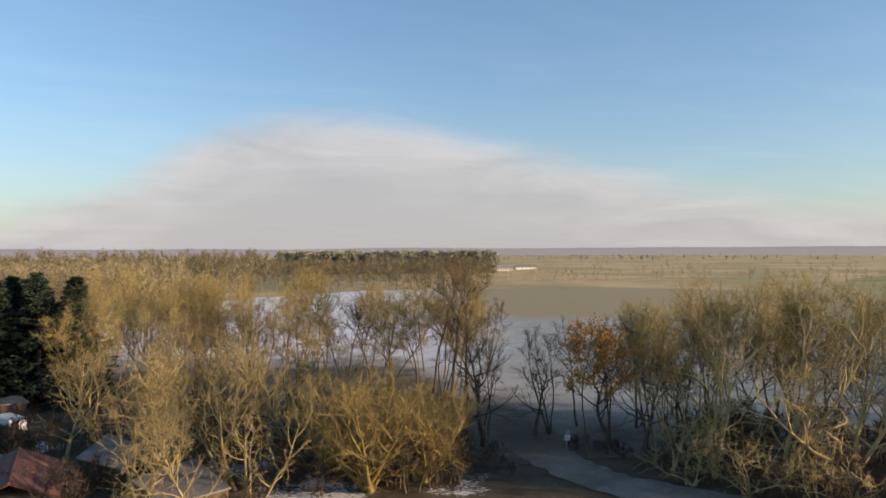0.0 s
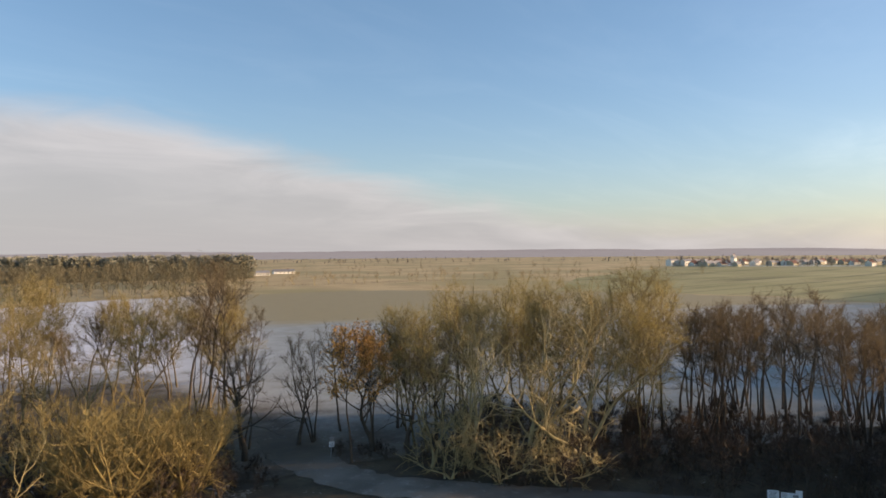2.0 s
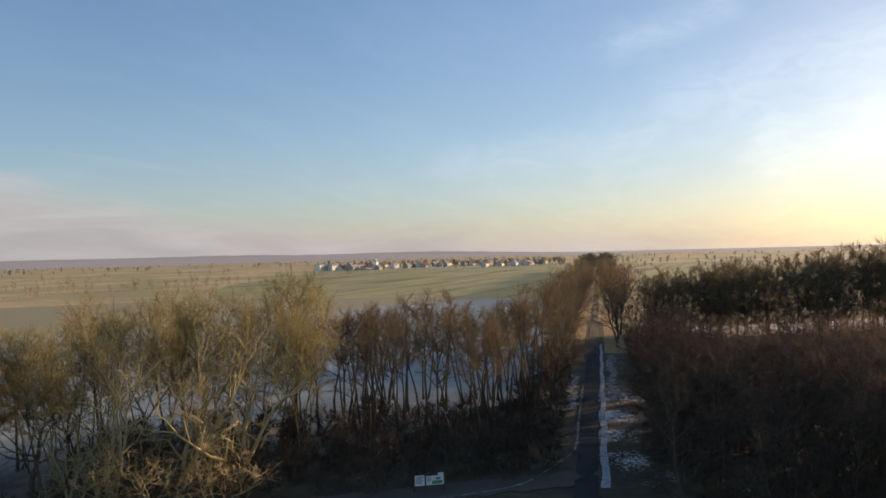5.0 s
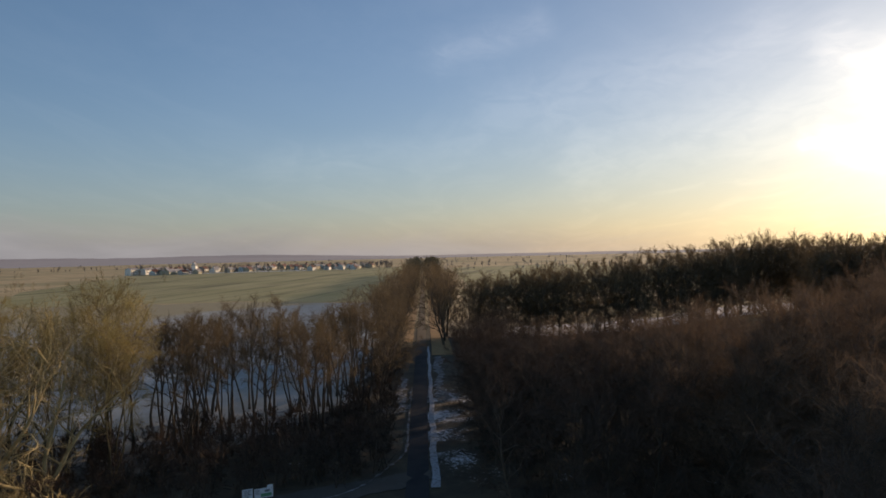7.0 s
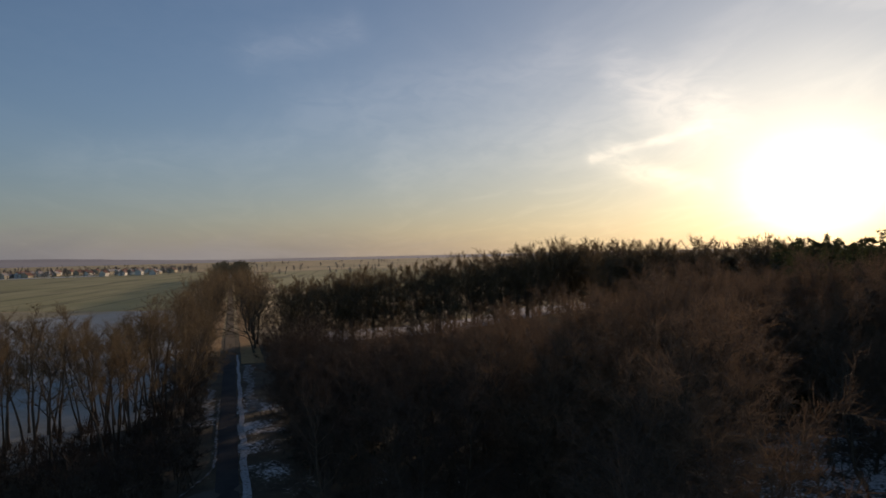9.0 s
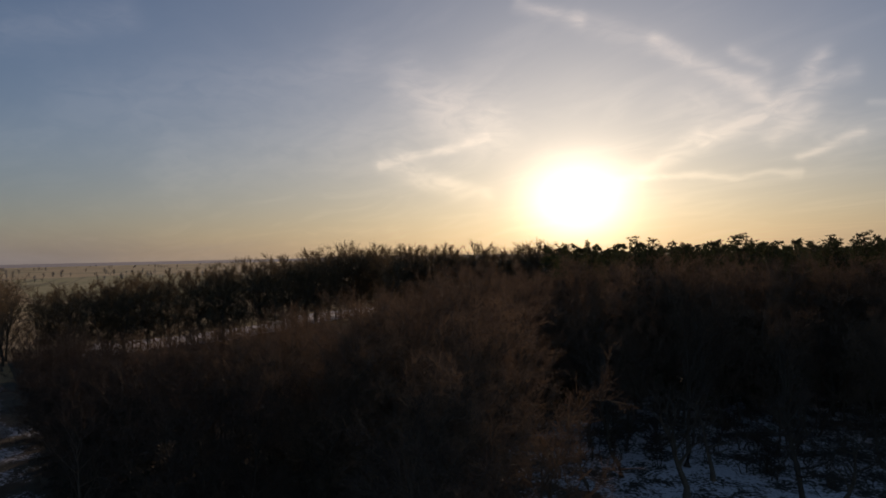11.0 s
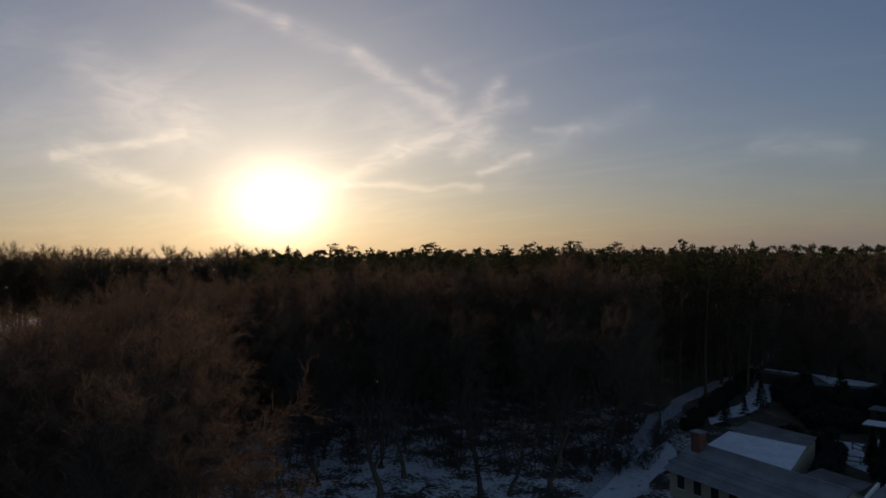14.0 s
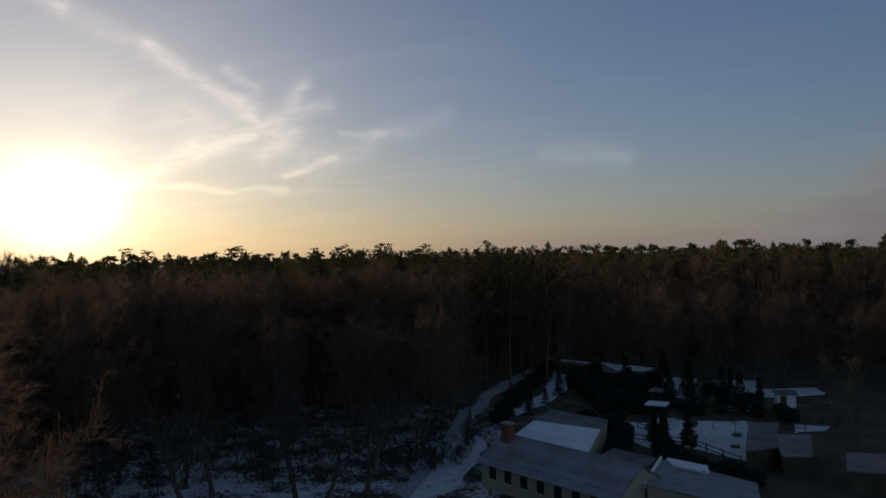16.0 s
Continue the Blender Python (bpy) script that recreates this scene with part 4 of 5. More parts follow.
# tall golden trees behind, up to the meadow
for x, y in scattered(rng, lambda x, y: 15.5 < polar(x, y)[0] < 35.5 and 85 < polar(x, y)[1] < 112, (15, 55, 80, 118), 6.3):
    GOLD.plant(x, y, rng.uniform(0.86, 1.04) * (0.8 if polar(x, y)[0] < 20 else 1.0))
# row in front of the snowy meadow
for x, y in scattered(rng, lambda x, y: -24 < polar(x, y)[0] < 4 and 110 < polar(x, y)[1] < 146, (-75, 100, 12, 160), 8.0):
    (GOLD if rng.random() < 0.7 else DARK).plant(x, y, rng.uniform(0.8, 0.98))
for x, y in scattered(rng, lambda x, y: -40 < polar(x, y)[0] < -18 and 112 < polar(x, y)[1] < 205 and not (-92 < x < -58 and 92 < y < 135), (-135, 80, -30, 195), 10.0):
    (GOLD if rng.random() < 0.5 else DARK).plant(x, y, rng.uniform(0.68, 0.95))
# dark row between the lane and the frosty meadow
for x, y in scattered(rng, lambda x, y: 35.5 < polar(x, y)[0] < 55 and 92 < polar(x, y)[1] < 124 and aside_of(x, y) < -9, (50, 45, 110, 110), 6.1):
    DARK.plant(x, y, rng.uniform(0.8, 1.08))
for x, y, s in ((-18.4, 62.4, 0.9), (-18.0, 65.6, 0.9), (-19.4, 69.0, 1.0), (-22.6, 73.4, 1.0)):
    THICKET.plant(x, y, s, label="leafless brown shrub against the shed wall")
# thicket along the lane
for x, y in scattered(rng, lambda x, y: 20 < polar(x, y)[0] < 57 and 74 < polar(x, y)[1] < 104 and aside_of(x, y) < -4.5 and y > 66.5 - 0.62 * (x - 28) + 3.0, (20, 45, 100, 105), 3.9, 140):
    THICKET.plant(x, y, rng.uniform(0.8, 1.7))
for x, y in scattered(rng, lambda x, y: -32 < polar(x, y)[0] < 3 and 70 < polar(x, y)[1] < 104 and not (-44 < x < -33 and 71 < y < 92) and not (-33 < x < -18 and 60 < y < 78), (-62, 60, 3, 110), 4.2, 110):
    THICKET.plant(x, y, rng.uniform(0.8, 1.7), label="leafless brown shrub between sheds and lane")

# ---- the avenue ----
for side, aside in ((-1, -6.6), (1, 6.9)):
    s = 36.0 if side < 0 else 108.0
    while s < 340:
        p = on_road(s, aside + rng.uniform(-0.8, 0.8))
        AVENUE.plant(p.x, p.y, rng.uniform(0.92, 1.12) if s > 60 else 0.85, group="avenue trees")
        s += 9.5 if s < 200 else 15.0
low_avenue = [bare_tree(s, 17, 1, 0.12, 0.42, 42, 9, 4, 22, 0.36, 0.1, 0.06, 2.2, 0.45, sides=3) for s in (55, 56)]
woods("avenue_rows", [tuple(on_road(350 + 12 * i, a)) for i in range(36) for a in (-6.8, 7.0)], low_avenue, (0.9, 1.1), BARK_DARK, TWIG_FAR_HAZED, "far rows of leafless avenue trees along the road", "trees", 300)
for x, y in scattered(rng, lambda x, y: 28 < along_of(x, y) < 80 and -15 < aside_of(x, y) < -8, (70, 40, 170, 130), 6.5):
    DARK.plant(x, y, rng.uniform(0.85, 1.05))


# ---- the wood in the east and south-east ----
def in_wood(x, y):
    a, r = polar(x, y)
    if aside_of(x, y) < 8.5 or a > 170:
        return False
    if a < 97:
        return 58 < r < 128 or a > 86
    if a < 131:
        return r > 112
    return r > 168


def between(value, stops):
    """Straight lines between (place, height) stops."""
    for (a, p), (b, q) in zip(stops, stops[1:]):
        if value <= b:
            return p + (q - p) * max(0.0, (value - a) / (b - a))
    return stops[-1][1]


def wood_height(x, y):
    """How tall the trees are: a slope of crowns that falls away towards the belt in the east, taller to the south."""
    a, r = polar(x, y)
    fall = between(a, ((60, 0.110), (76, 0.109), (86, 0.094), (97, 0.055), (104, 0.04)))
    return min(0.95, 0.50 + aside_of(x, y) / 95.0, (25.0 - fall * r) / 22.0)


near_wood = scattered(rng, lambda x, y: in_wood(x, y) and polar(x, y)[1] < 150 and polar(x, y)[0] < 134, (30, -130, 160, 110), 6.2)
near_wood.sort(key=lambda p: math.hypot(*p))
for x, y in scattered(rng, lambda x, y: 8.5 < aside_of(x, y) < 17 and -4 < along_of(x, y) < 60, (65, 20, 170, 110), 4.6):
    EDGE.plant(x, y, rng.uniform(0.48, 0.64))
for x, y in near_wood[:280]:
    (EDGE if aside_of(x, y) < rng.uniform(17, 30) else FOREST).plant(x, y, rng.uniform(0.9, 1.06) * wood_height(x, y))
# the belt of taller trees behind, with snow under it
BELT_FROM = ((60, 196), (65, 200), (76, 218), (80.5, 250), (86.5, 300), (88, 250), (102, 235))
BELT_TALL = ((60, 15.5), (65, 17.0), (72, 18.5), (76, 21.0), (80.5, 21.5), (83, 24.5), (86.5, 25.5), (88, 24.0), (102, 24.5))
belt_trees = [bare_tree(s, 22, 1, 0.10, 0.36, 30, 20, 5, 22, 0.22, 0.16, 0.038, 2.0, 0.3, sides=3) for s in (261, 262, 263, 264)]


def in_belt(x, y):
    a, r = polar(x, y)
    return 60 < a < 102 and aside_of(x, y) > 13 and 0 < r - between(a, BELT_FROM) < 26


def belt_size(x, y):
    k = between(polar(x, y)[0], BELT_TALL) / 22.0
    return 0.88 * k, 1.08 * k


woods("tree_belt", scattered(rng, in_belt, (140, -70, 345, 175), 5.2), belt_trees, belt_size, BARK_DARK, TWIG_RUST, "belt of tall leafless trees at the end of the wood", "wood", 320)
# undergrowth of the wood's edge and of the clearing
low_brush = []
for x, y in scattered(rng, lambda x, y: in_wood(x, y) and polar(x, y)[1] < 105, (40, -20, 110, 80), 5.0, 90):
    low_brush.append((x, y))
# the clearing with snow between few trees
for x, y in scattered(rng, lambda x, y: 98 < polar(x, y)[0] < 131 and 90 < polar(x, y)[1] < 116, (50, -90, 125, 0), 9.0):
    FOREST.plant(x, y, rng.uniform(0.55, 0.9))
for x, y in scattered(rng, lambda x, y: 99 < polar(x, y)[0] < 131 and 84 < polar(x, y)[1] < 118, (50, -90, 125, 0), 4.2, 80):
    low_brush.append((x, y))
low_brush += scattered(rng, lambda x, y: 9 < aside_of(x, y) < 17 and 2 < along_of(x, y) < 130, (70, 20, 200, 130), 3.4)
low_brush += scattered(rng, lambda x, y: -12 < aside_of(x, y) < -3.8 and 4 < along_of(x, y) < 92, (60, 30, 190, 130), 3.3)
woods("brushwood", low_brush, [shrub(s, 3.0, 4, 6, 2, 3) for s in (104, 105, 106)], (0.6, 1.4), BARK_DARK, TWIG_DARK, "leafless brushwood on the floor of the wood", "brushwood", 312)
for x, y, s in ((71.9, -16.4, 0.72), (69.2, -25.4, 1.08), (66.2, -35.6, 0.95), (65.4, -38.6, 0.8), (64.2, -43.0, 0.95), (78, -21.5, 0.9), (81, -30, 1.1), (75, -40, 0.95), (84, -45, 1.0), (76, -31, 0.85), (90, -24, 1.1), (72, -49, 0.8), (80, -54, 0.85)):
    KNOTTED.plant(x, y, s)
for x, y, s in ((79.5, 38.5, 0.7), (84, 34, 0.75), (91, 41, 0.6)):
    SPRUCES.plant(x, y, s)
# pines along the skyline
for x, y in scattered(rng, lambda x, y: 99 + rng.uniform(0, 10) < polar(x, y)[0] < 140 and 132 < polar(x, y)[1] < 172, (60, -150, 175, 10), 6.4):
    PINE.plant(x, y, rng.uniform(1.0, 1.12) * rng.choice((1.0, 1.0, 1.06)))
low_forest = [bare_tree(s, 22, 1, 0.15, 0.30, 42, 8, 3, 18, 0.26, 0.1, 0.05, 2.2, 0.45, sides=3) for s in (201, 202, 203)]
woods("deciduous_wood", near_wood[280:] + scattered(rng, lambda x, y: in_wood(x, y) and 150 <= polar(x, y)[1] < 215 and 91 < polar(x, y)[0] < 108, (60, -80, 230, 150), 8.5),
      low_forest, (0.72, 0.92), BARK_DARK, TWIG_BROWN, "dense leafless wood of dark brown trees", "wood", 301)
woods("deciduous_wood", scattered(rng, lambda x, y: 130 < polar(x, y)[0] < 169 and 163 < polar(x, y)[1] < 205, (20, -205, 165, -90), 6.5), low_forest, (0.8, 1.05), BARK_DARK, TWIG_BROWN, "leafless dark trees behind the gardens", "wood", 313)
low_pine = [pine_tree(s, 24, 1.5, 5, 5, 0.25) for s in (211, 212, 213)]
woods("pine_wood", scattered(rng, lambda x, y: in_wood(x, y) and 172 + (20 if polar(x, y)[0] > 131 else 0) <= polar(x, y)[1] < 285 and 100 < polar(x, y)[0] < 168, (30, -280, 280, -20), 8.6),
      low_pine, (0.95, 1.16), BARK_PINE, NEEDLE, "dark pine wood behind the gardens", "wood", 302)

young = [evergreen_bush(s, 6.0, 3.6, 80, 7) for s in (215, 216, 217)]
woods("undergrowth", scattered(rng, lambda x, y: (in_wood(x, y) and 118 < polar(x, y)[1] < 190 and 97 < polar(x, y)[0] < 168) or (in_wood(x, y) and 172 < polar(x, y)[1] < 182 and polar(x, y)[0] > 128), (20, -190, 190, 0), 6.4),
      young, (0.5, 1.1), BARK_DARK, NEEDLE, "dark young conifers under the pines", "undergrowth", 311)

# ---- woods and hedges farther off ----
low_gold = [bare_tree(s, 17, 1, 0.08, 0.36, 44, 8, 3, 11, 0.22, 0.12, 0.085, 2.6, 0.4, sides=3) for s in (221, 222, 223)]
woods("golden_wood", scattered(rng, lambda x, y: -44 < polar(x, y)[0] < -14 and 200 < polar(x, y)[1] < 430 and x < -0.36 * y - 6, (-320, 140, -40, 430), 9.6),
      low_gold, (0.8, 1.1), TWIG_FAR_HAZED, TWIG_FAR_HAZED, "leafless wood lit golden by the low sun", "wood", 303)
woods("golden_wood", scattered(rng, lambda x, y: -44 < polar(x, y)[0] < 3 and 435 < polar(x, y)[1] < 700, (-500, 300, 40, 700), 17.0),
      low_gold, lambda x, y: (0.75, 1.1) if x > -0.26 * y else (1.0, 1.32), TWIG_FAR_HAZED, TWIG_FAR_HAZED, "leafless wood behind the snowy meadow", "wood", 304)
far_pine = [evergreen_bush(s, 24, 11, 80, 7, 2.6) for s in (231, 232)]
woods("conifer_forest", scattered(rng, lambda x, y: -14 < polar(x, y)[0] < 3.4 and 735 < polar(x, y)[1] < 785, (-480, 560, 60, 900), 9.5),
      far_pine, (0.98, 1.10), BARK_PINE, HAZED_NEEDLE, "distant conifer forest on the horizon, paled by painted haze", "forest", 305)
woods("pine_wood", scattered(rng, lambda x, y: 100 < polar(x, y)[0] < 170 and 296 < polar(x, y)[1] < 330, (40, -330, 335, 70), 8.0),
      far_pine, (0.92, 1.12), BARK_PINE, NEEDLE, "far edge of the dark pine wood", "wood", 315)
tiny = [bare_tree(s, 12, 1, 0.15, 0.4, 40, 6, 2, 14, 0.3, 0.1, 0.09, 2.4, 0.4, sides=3) for s in (241, 242)]
hedge = [(40 + 12 * i + rng.uniform(-5, 5), 553 + 2.0 * i + rng.uniform(-3, 3)) for i in range(40) if rng.random() < 0.85]
woods("field_hedge", [(40 + 2.6 * i, 553 + 0.43 * i + rng.uniform(-0.6, 0.6)) for i in range(180)], tiny, (0.10, 0.15), BARK_DARK, TWIG_BROWN, "low brown hedge along a far field road", "hedge", 314)
woods("tree_row", hedge, tiny, (0.45, 0.8), BARK_WHITE, HAZED_TWIG, "row of small bare trees along a field road", "trees", 306)
spots = [(r * math.sin(radians(a)), r * math.cos(radians(a))) for a, r in ((rng.uniform(-2, 30), rng.choice((640, 700, 760, 900, 1150, 1400)) + rng.uniform(-12, 12)) for _ in range(110))]
woods("tree_row", spots, tiny, (0.3, 0.65), HAZED_TWIG, HAZED_TWIG, "scattered rows of bare trees between far fields", "trees", 307)
speck = [bare_tree(s, 13, 1, 0.1, 0.32, 48, 9, 3, 6, 0.35, 0.1, 0.34, 1.9, 0.4, sides=3) for s in (251, 252)]
spots = [(r * math.sin(radians(a)), r * math.cos(radians(a))) for a, r in ((rng.uniform(36, 56), rng.uniform(1120, 1700)) for _ in range(300))]
woods("village_trees", spots, speck, (0.4, 0.8), BARK_DARK, HAZE_PAINTED_TREES, "bare trees among the village houses", "trees", 308)
spots = [(r * math.sin(radians(a)), r * math.cos(radians(a))) for a, r in ((rng.uniform(58, 92), rng.choice((950, 1250, 1600, 2100, 2600)) * rng.uniform(0.97, 1.03)) for _ in range(220))]
woods("tree_row", spots, speck, (0.35, 0.75), BARK_DARK, HAZE_PAINTED_TREES, "rows of trees between far fields, painted misty grey", "trees", 309)
spots = [(r * math.sin(radians(a)), r * math.cos(radians(a))) for a, r in ((rng.uniform(2, 60), rng.choice((1750, 2100, 2500)) * rng.uniform(0.97, 1.03)) for _ in range(260))]
woods("tree_row", spots, speck, (0.35, 0.7), BARK_DARK, HAZE_PAINTED_TREES, "tree lines near the horizon, painted haze-grey", "trees", 310)


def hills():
    """Low wooded hills at the end of the view, their haze an emission."""
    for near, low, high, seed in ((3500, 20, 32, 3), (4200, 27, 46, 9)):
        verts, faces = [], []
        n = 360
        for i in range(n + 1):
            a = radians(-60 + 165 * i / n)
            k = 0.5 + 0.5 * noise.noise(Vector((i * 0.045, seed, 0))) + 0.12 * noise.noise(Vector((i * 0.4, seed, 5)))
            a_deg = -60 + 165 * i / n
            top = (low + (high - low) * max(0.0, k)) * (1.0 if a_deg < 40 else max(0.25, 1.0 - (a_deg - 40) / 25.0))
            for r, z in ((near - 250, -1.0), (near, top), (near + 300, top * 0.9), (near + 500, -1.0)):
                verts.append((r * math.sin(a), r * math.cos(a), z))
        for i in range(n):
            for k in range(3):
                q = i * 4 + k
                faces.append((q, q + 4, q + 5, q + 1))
        tagged(new("backdrop", mesh_of("backdrop", verts, faces, HILL_HAZE_GLOW)), "low hills along the horizon, haze put in as glow", "hills", kind="structure")


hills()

# ---- houses, sheds and gardens ----
def prism(outline, z0, z1, drop=0.0, bm=None):
    """A solid over an outline of the plan; drop lowers the top towards the outline's later corners."""
    bm = bm or bmesh.new()
    n = len(outline)
    low = [bm.verts.new((x, y, z0)) for x, y in outline]
    top = [bm.verts.new((x, y, z1 - drop * (1 if n // 2 <= i else 0))) for i, (x, y) in enumerate(outline)]
    bm.faces.new(list(reversed(low)))
    bm.faces.new(top)
    for i in range(n):
        j = (i + 1) % n
        bm.faces.new((low[i], low[j], top[j], top[i]))
    return bm


def grown(outline, by):
    cx, cy = sum(p[0] for p in outline) / len(outline), sum(p[1] for p in outline) / len(outline)
    out = []
    for x, y in outline:
        d = math.hypot(x - cx, y - cy)
        out.append((cx + (x - cx) * (d + by) / d, cy + (y - cy) * (d + by) / d))
    return out


def window(parent, x, y, z, w, h, face, depth=0.08):
    """A window set in a wall that looks along face (a unit way in the plan): frame, glass panes, sill."""
    turn = math.degrees(math.atan2(face[1], face[0])) + 90
    at = pose(x, y, z, 0, 0, turn)
    bm = bmesh.new()
    for a in ((-w / 2, -0.03, 0, -w / 2 + 0.05, depth, h), (w / 2 - 0.05, -0.03, 0, w / 2, depth, h), (-w / 2 + 0.07, -0.03, h - 0.07, w / 2 - 0.07, depth, h),
              (-w / 2 + 0.07, -0.03, 0, w / 2 - 0.07, depth, 0.07), (-0.03, -0.02, 0.07, 0.03, depth, h - 0.07)):
        block(*a, bm=bm)
    frame_ob = part("window", bm, WOOD, parent, "dark wooden window with dark panes", at)
    for s in (-1, 1):
        part("pane", block(s * (w / 4 - 0.015) - (w / 4 - 0.055), -0.018, 0.075, s * (w / 4 - 0.015) + (w / 4 - 0.055), -0.004, h - 0.075), DARK_GLASS, frame_ob)
    part("sill", block(-w / 2 - 0.06, -0.14, -0.06, w / 2 + 0.06, 0.03, -0.004, 0.01), SIGN_WHITE, frame_ob)


def shed(name, outline, height, wall, roof, label, drop=0.25, over=0.35, snow=None, category="shed", door=True):
    """A low building with walls, a slightly tilted roof slab, a door and, if given, snow on part of its roof."""
    cx, cy = sum(p[0] for p in outline) / len(outline), sum(p[1] for p in outline) / len(outline)
    local = [(x - cx, y - cy) for x, y in outline]
    top = thing(name, label, category, place=pose(cx, cy, -0.1))
    part("wall", prism(local, 0, height - 0.02, drop), wall, top)
    bm = prism(grown(local, over), height, height + 0.14, 0)
    n = len(local)
    bm.verts.ensure_lookup_table()
    for i in range(n):
        if n // 2 <= i:
            bm.verts[i].co.z -= drop
            bm.verts[n + i].co.z -= drop
    edges = [e for e in bm.edges if e.verts[0].index >= n and e.verts[1].index >= n]
    bmesh.ops.bevel(bm, geom=edges, offset=0.03, segments=1, affect="EDGES")
    part("roof", bm, roof, top)
    # a door in the wall that faces the lane
    if door:
        la, lb = max(zip(local, local[1:] + local[:1]), key=lambda e: -((e[0][0] + e[1][0]) * cx + (e[0][1] + e[1][1]) * cy))
        mx, my = la[0] * 0.65 + lb[0] * 0.35, la[1] * 0.65 + lb[1] * 0.35
        ang = math.degrees(math.atan2(lb[1] - la[1], lb[0] - la[0]))
        leaf = part("door", block(-0.45, -0.04, 0.1, 0.45, 0.04, 2.0, 0.01), WOOD, top, "", pose(mx, my, 0, 0, 0, ang))
        part("handle", rod((0.32, -0.09, 1.05), (0.32, 0.09, 1.05), 0.02), METAL, leaf)
    if snow:
        part("snow_cover", prism([(x - cx, y - cy) for x, y in snow], height + 0.145 - drop * 0.6, height + 0.25), SNOW, top, "smooth snow lying on the roof")
    return top


def long_house():
    """The long low house with a frosted tiled roof by the gardens."""
    x0, x1, ys, yn, ridge, eave, top_z = 40.1, 57.7, -61.0, -53.6, -57.3, 3.0, 5.0
    top = thing("house", "long low cream house with frosted grey tiled roof and brick chimney", "house")
    walls = bmesh.new()
    prism([(x0, ys), (x1, ys), (x1, yn), (x0, yn)], -0.2, eave - 0.02, 0, walls)
    part("wall", walls, CREAM_WALL, top)
    for x in (x0 + 0.02, x1 - 0.28):
        bm = bmesh.new()
        a = [bm.verts.new(p) for p in ((x, ys + 0.05, eave), (x, yn - 0.05, eave), (x, ridge, top_z - 0.12))]
        b = [bm.verts.new((v.co.x + 0.26, v.co.y, v.co.z)) for v in a]
        bm.faces.new(a), bm.faces.new(b[::-1])
        for i in range(3):
            j = (i + 1) % 3
            bm.faces.new((a[i], b[i], b[j], a[j]))
        part("gable", bm, CREAM_WALL, top)
    # roof slopes with courses of tiles
    for side, edge in ((1, yn + 0.45), (-1, ys - 0.45)):
        low_z = eave - 0.22
        run = edge - ridge
        slope = part("roof_slope", roof_slab(x0 - 0.1, x1 + 0.35, ridge, top_z, edge, low_z), TILE_GREY, top)
        n = 18
        for i in range(n):
            t0, t1 = i / n, (i + 1.12) / n
            ya, za = ridge + run * t0, top_z + (low_z - top_z) * t0
            yb, zb = ridge + run * t1, top_z + (low_z - top_z) * t1
            part("tile_course", roof_slab(x0 - 0.08, x1 + 0.33, ya, za + 0.10, yb, zb + 0.135, 0.045), TILE_GREY, slope)
    part("ridge_cap", rod((x0 - 0.1, ridge, top_z + 0.1), (x1 + 0.36, ridge, top_z + 0.1), 0.13, 8), TILE_GREY, top)
    chimney = part("chimney", block(56.0, -57.1, 4.3, 57.2, -56.1, 6.5, 0.03), BRICK, top, "red brick chimney")
    part("chimney_cap", block(55.9, -57.2, 6.5, 57.3, -56.0, 6.62, 0.02), TILE_GREY, chimney)
    part("gutter", rod((x0 - 0.1, yn + 0.5, eave - 0.22), (x1 + 0.35, yn + 0.5, eave - 0.22), 0.07, 8), METAL, top, "dark rain gutter")
    part("downpipe", rod((48.4, yn + 0.1, 0), (48.4, yn + 0.1, eave - 0.25), 0.05, 8), METAL, top)
    for i in range(7):
        window(top, 56.1 - 2.23 * i, yn + 0.0, 1.15, 0.95, 1.35, (0, 1))
    for i in range(2):
        window(top, x1, -55.4 - 3.2 * i, 1.15, 0.95, 1.35, (1, 0))
    return top


def roof_slab(x0, x1, ya, za, yb, zb, thick=0.1):
    """A tilted slab from the line at ya, za to the line at yb, zb."""
    bm = bmesh.new()
    up = [bm.verts.new(p) for p in ((x0, ya, za), (x1, ya, za), (x1, yb, zb), (x0, yb, zb))]
    lo = [bm.verts.new((v.co.x, v.co.y, v.co.z - thick)) for v in up]
    bm.faces.new(up), bm.faces.new(lo[::-1])
    for i in range(4):
        j = (i + 1) % 4
        bm.faces.new((up[i], up[j], lo[j], lo[i]))
    return bm


long_house()
shed("annex", [(61.0, -61.6), (50.4, -61.6), (59.1, -78.4), (68.6, -78.2)], 2.75, CREAM_WALL, FELT, "long annex with felt roof, half under snow", 0.1, 0.3,
     [(61.2, -61.5), (49.9, -61.5), (56.4, -73.2), (65.6, -71.0)], "house")
shed("annex", [(42.8, -61.2), (43.9, -65.6), (49.4, -66.2), (48.6, -61.2)], 3.3, CREAM_WALL, FELT, "flat-roofed brown annex behind the house", 0.15, 0.25, None, "house")
shed("outhouse", [(39.7, -57.6), (29.5, -58.5), (33.2, -65.4), (43.0, -66.3)], 3.4, CREAM_WALL, TILE_GREY, "wide outhouse with grey felt roof and a strip of snow", 0.25, 0.3,
     [(42.8, -66.1), (38.4, -66.4), (37.2, -64.5), (41.0, -64.3)], "house")
vent = thing("roof_pipe", "thin metal vent pipe with white cap on the roof", "pipe", place=pose(36.9, -62.9, 3.2))
part("pipe", rod((0, 0, -0.1), (0, 0, 1.1), 0.09), METAL, vent)
part("cap", rod((0, 0, 1.1), (0, 0, 1.22), 0.3, 10, 0.1), SIGN_WHITE, vent)
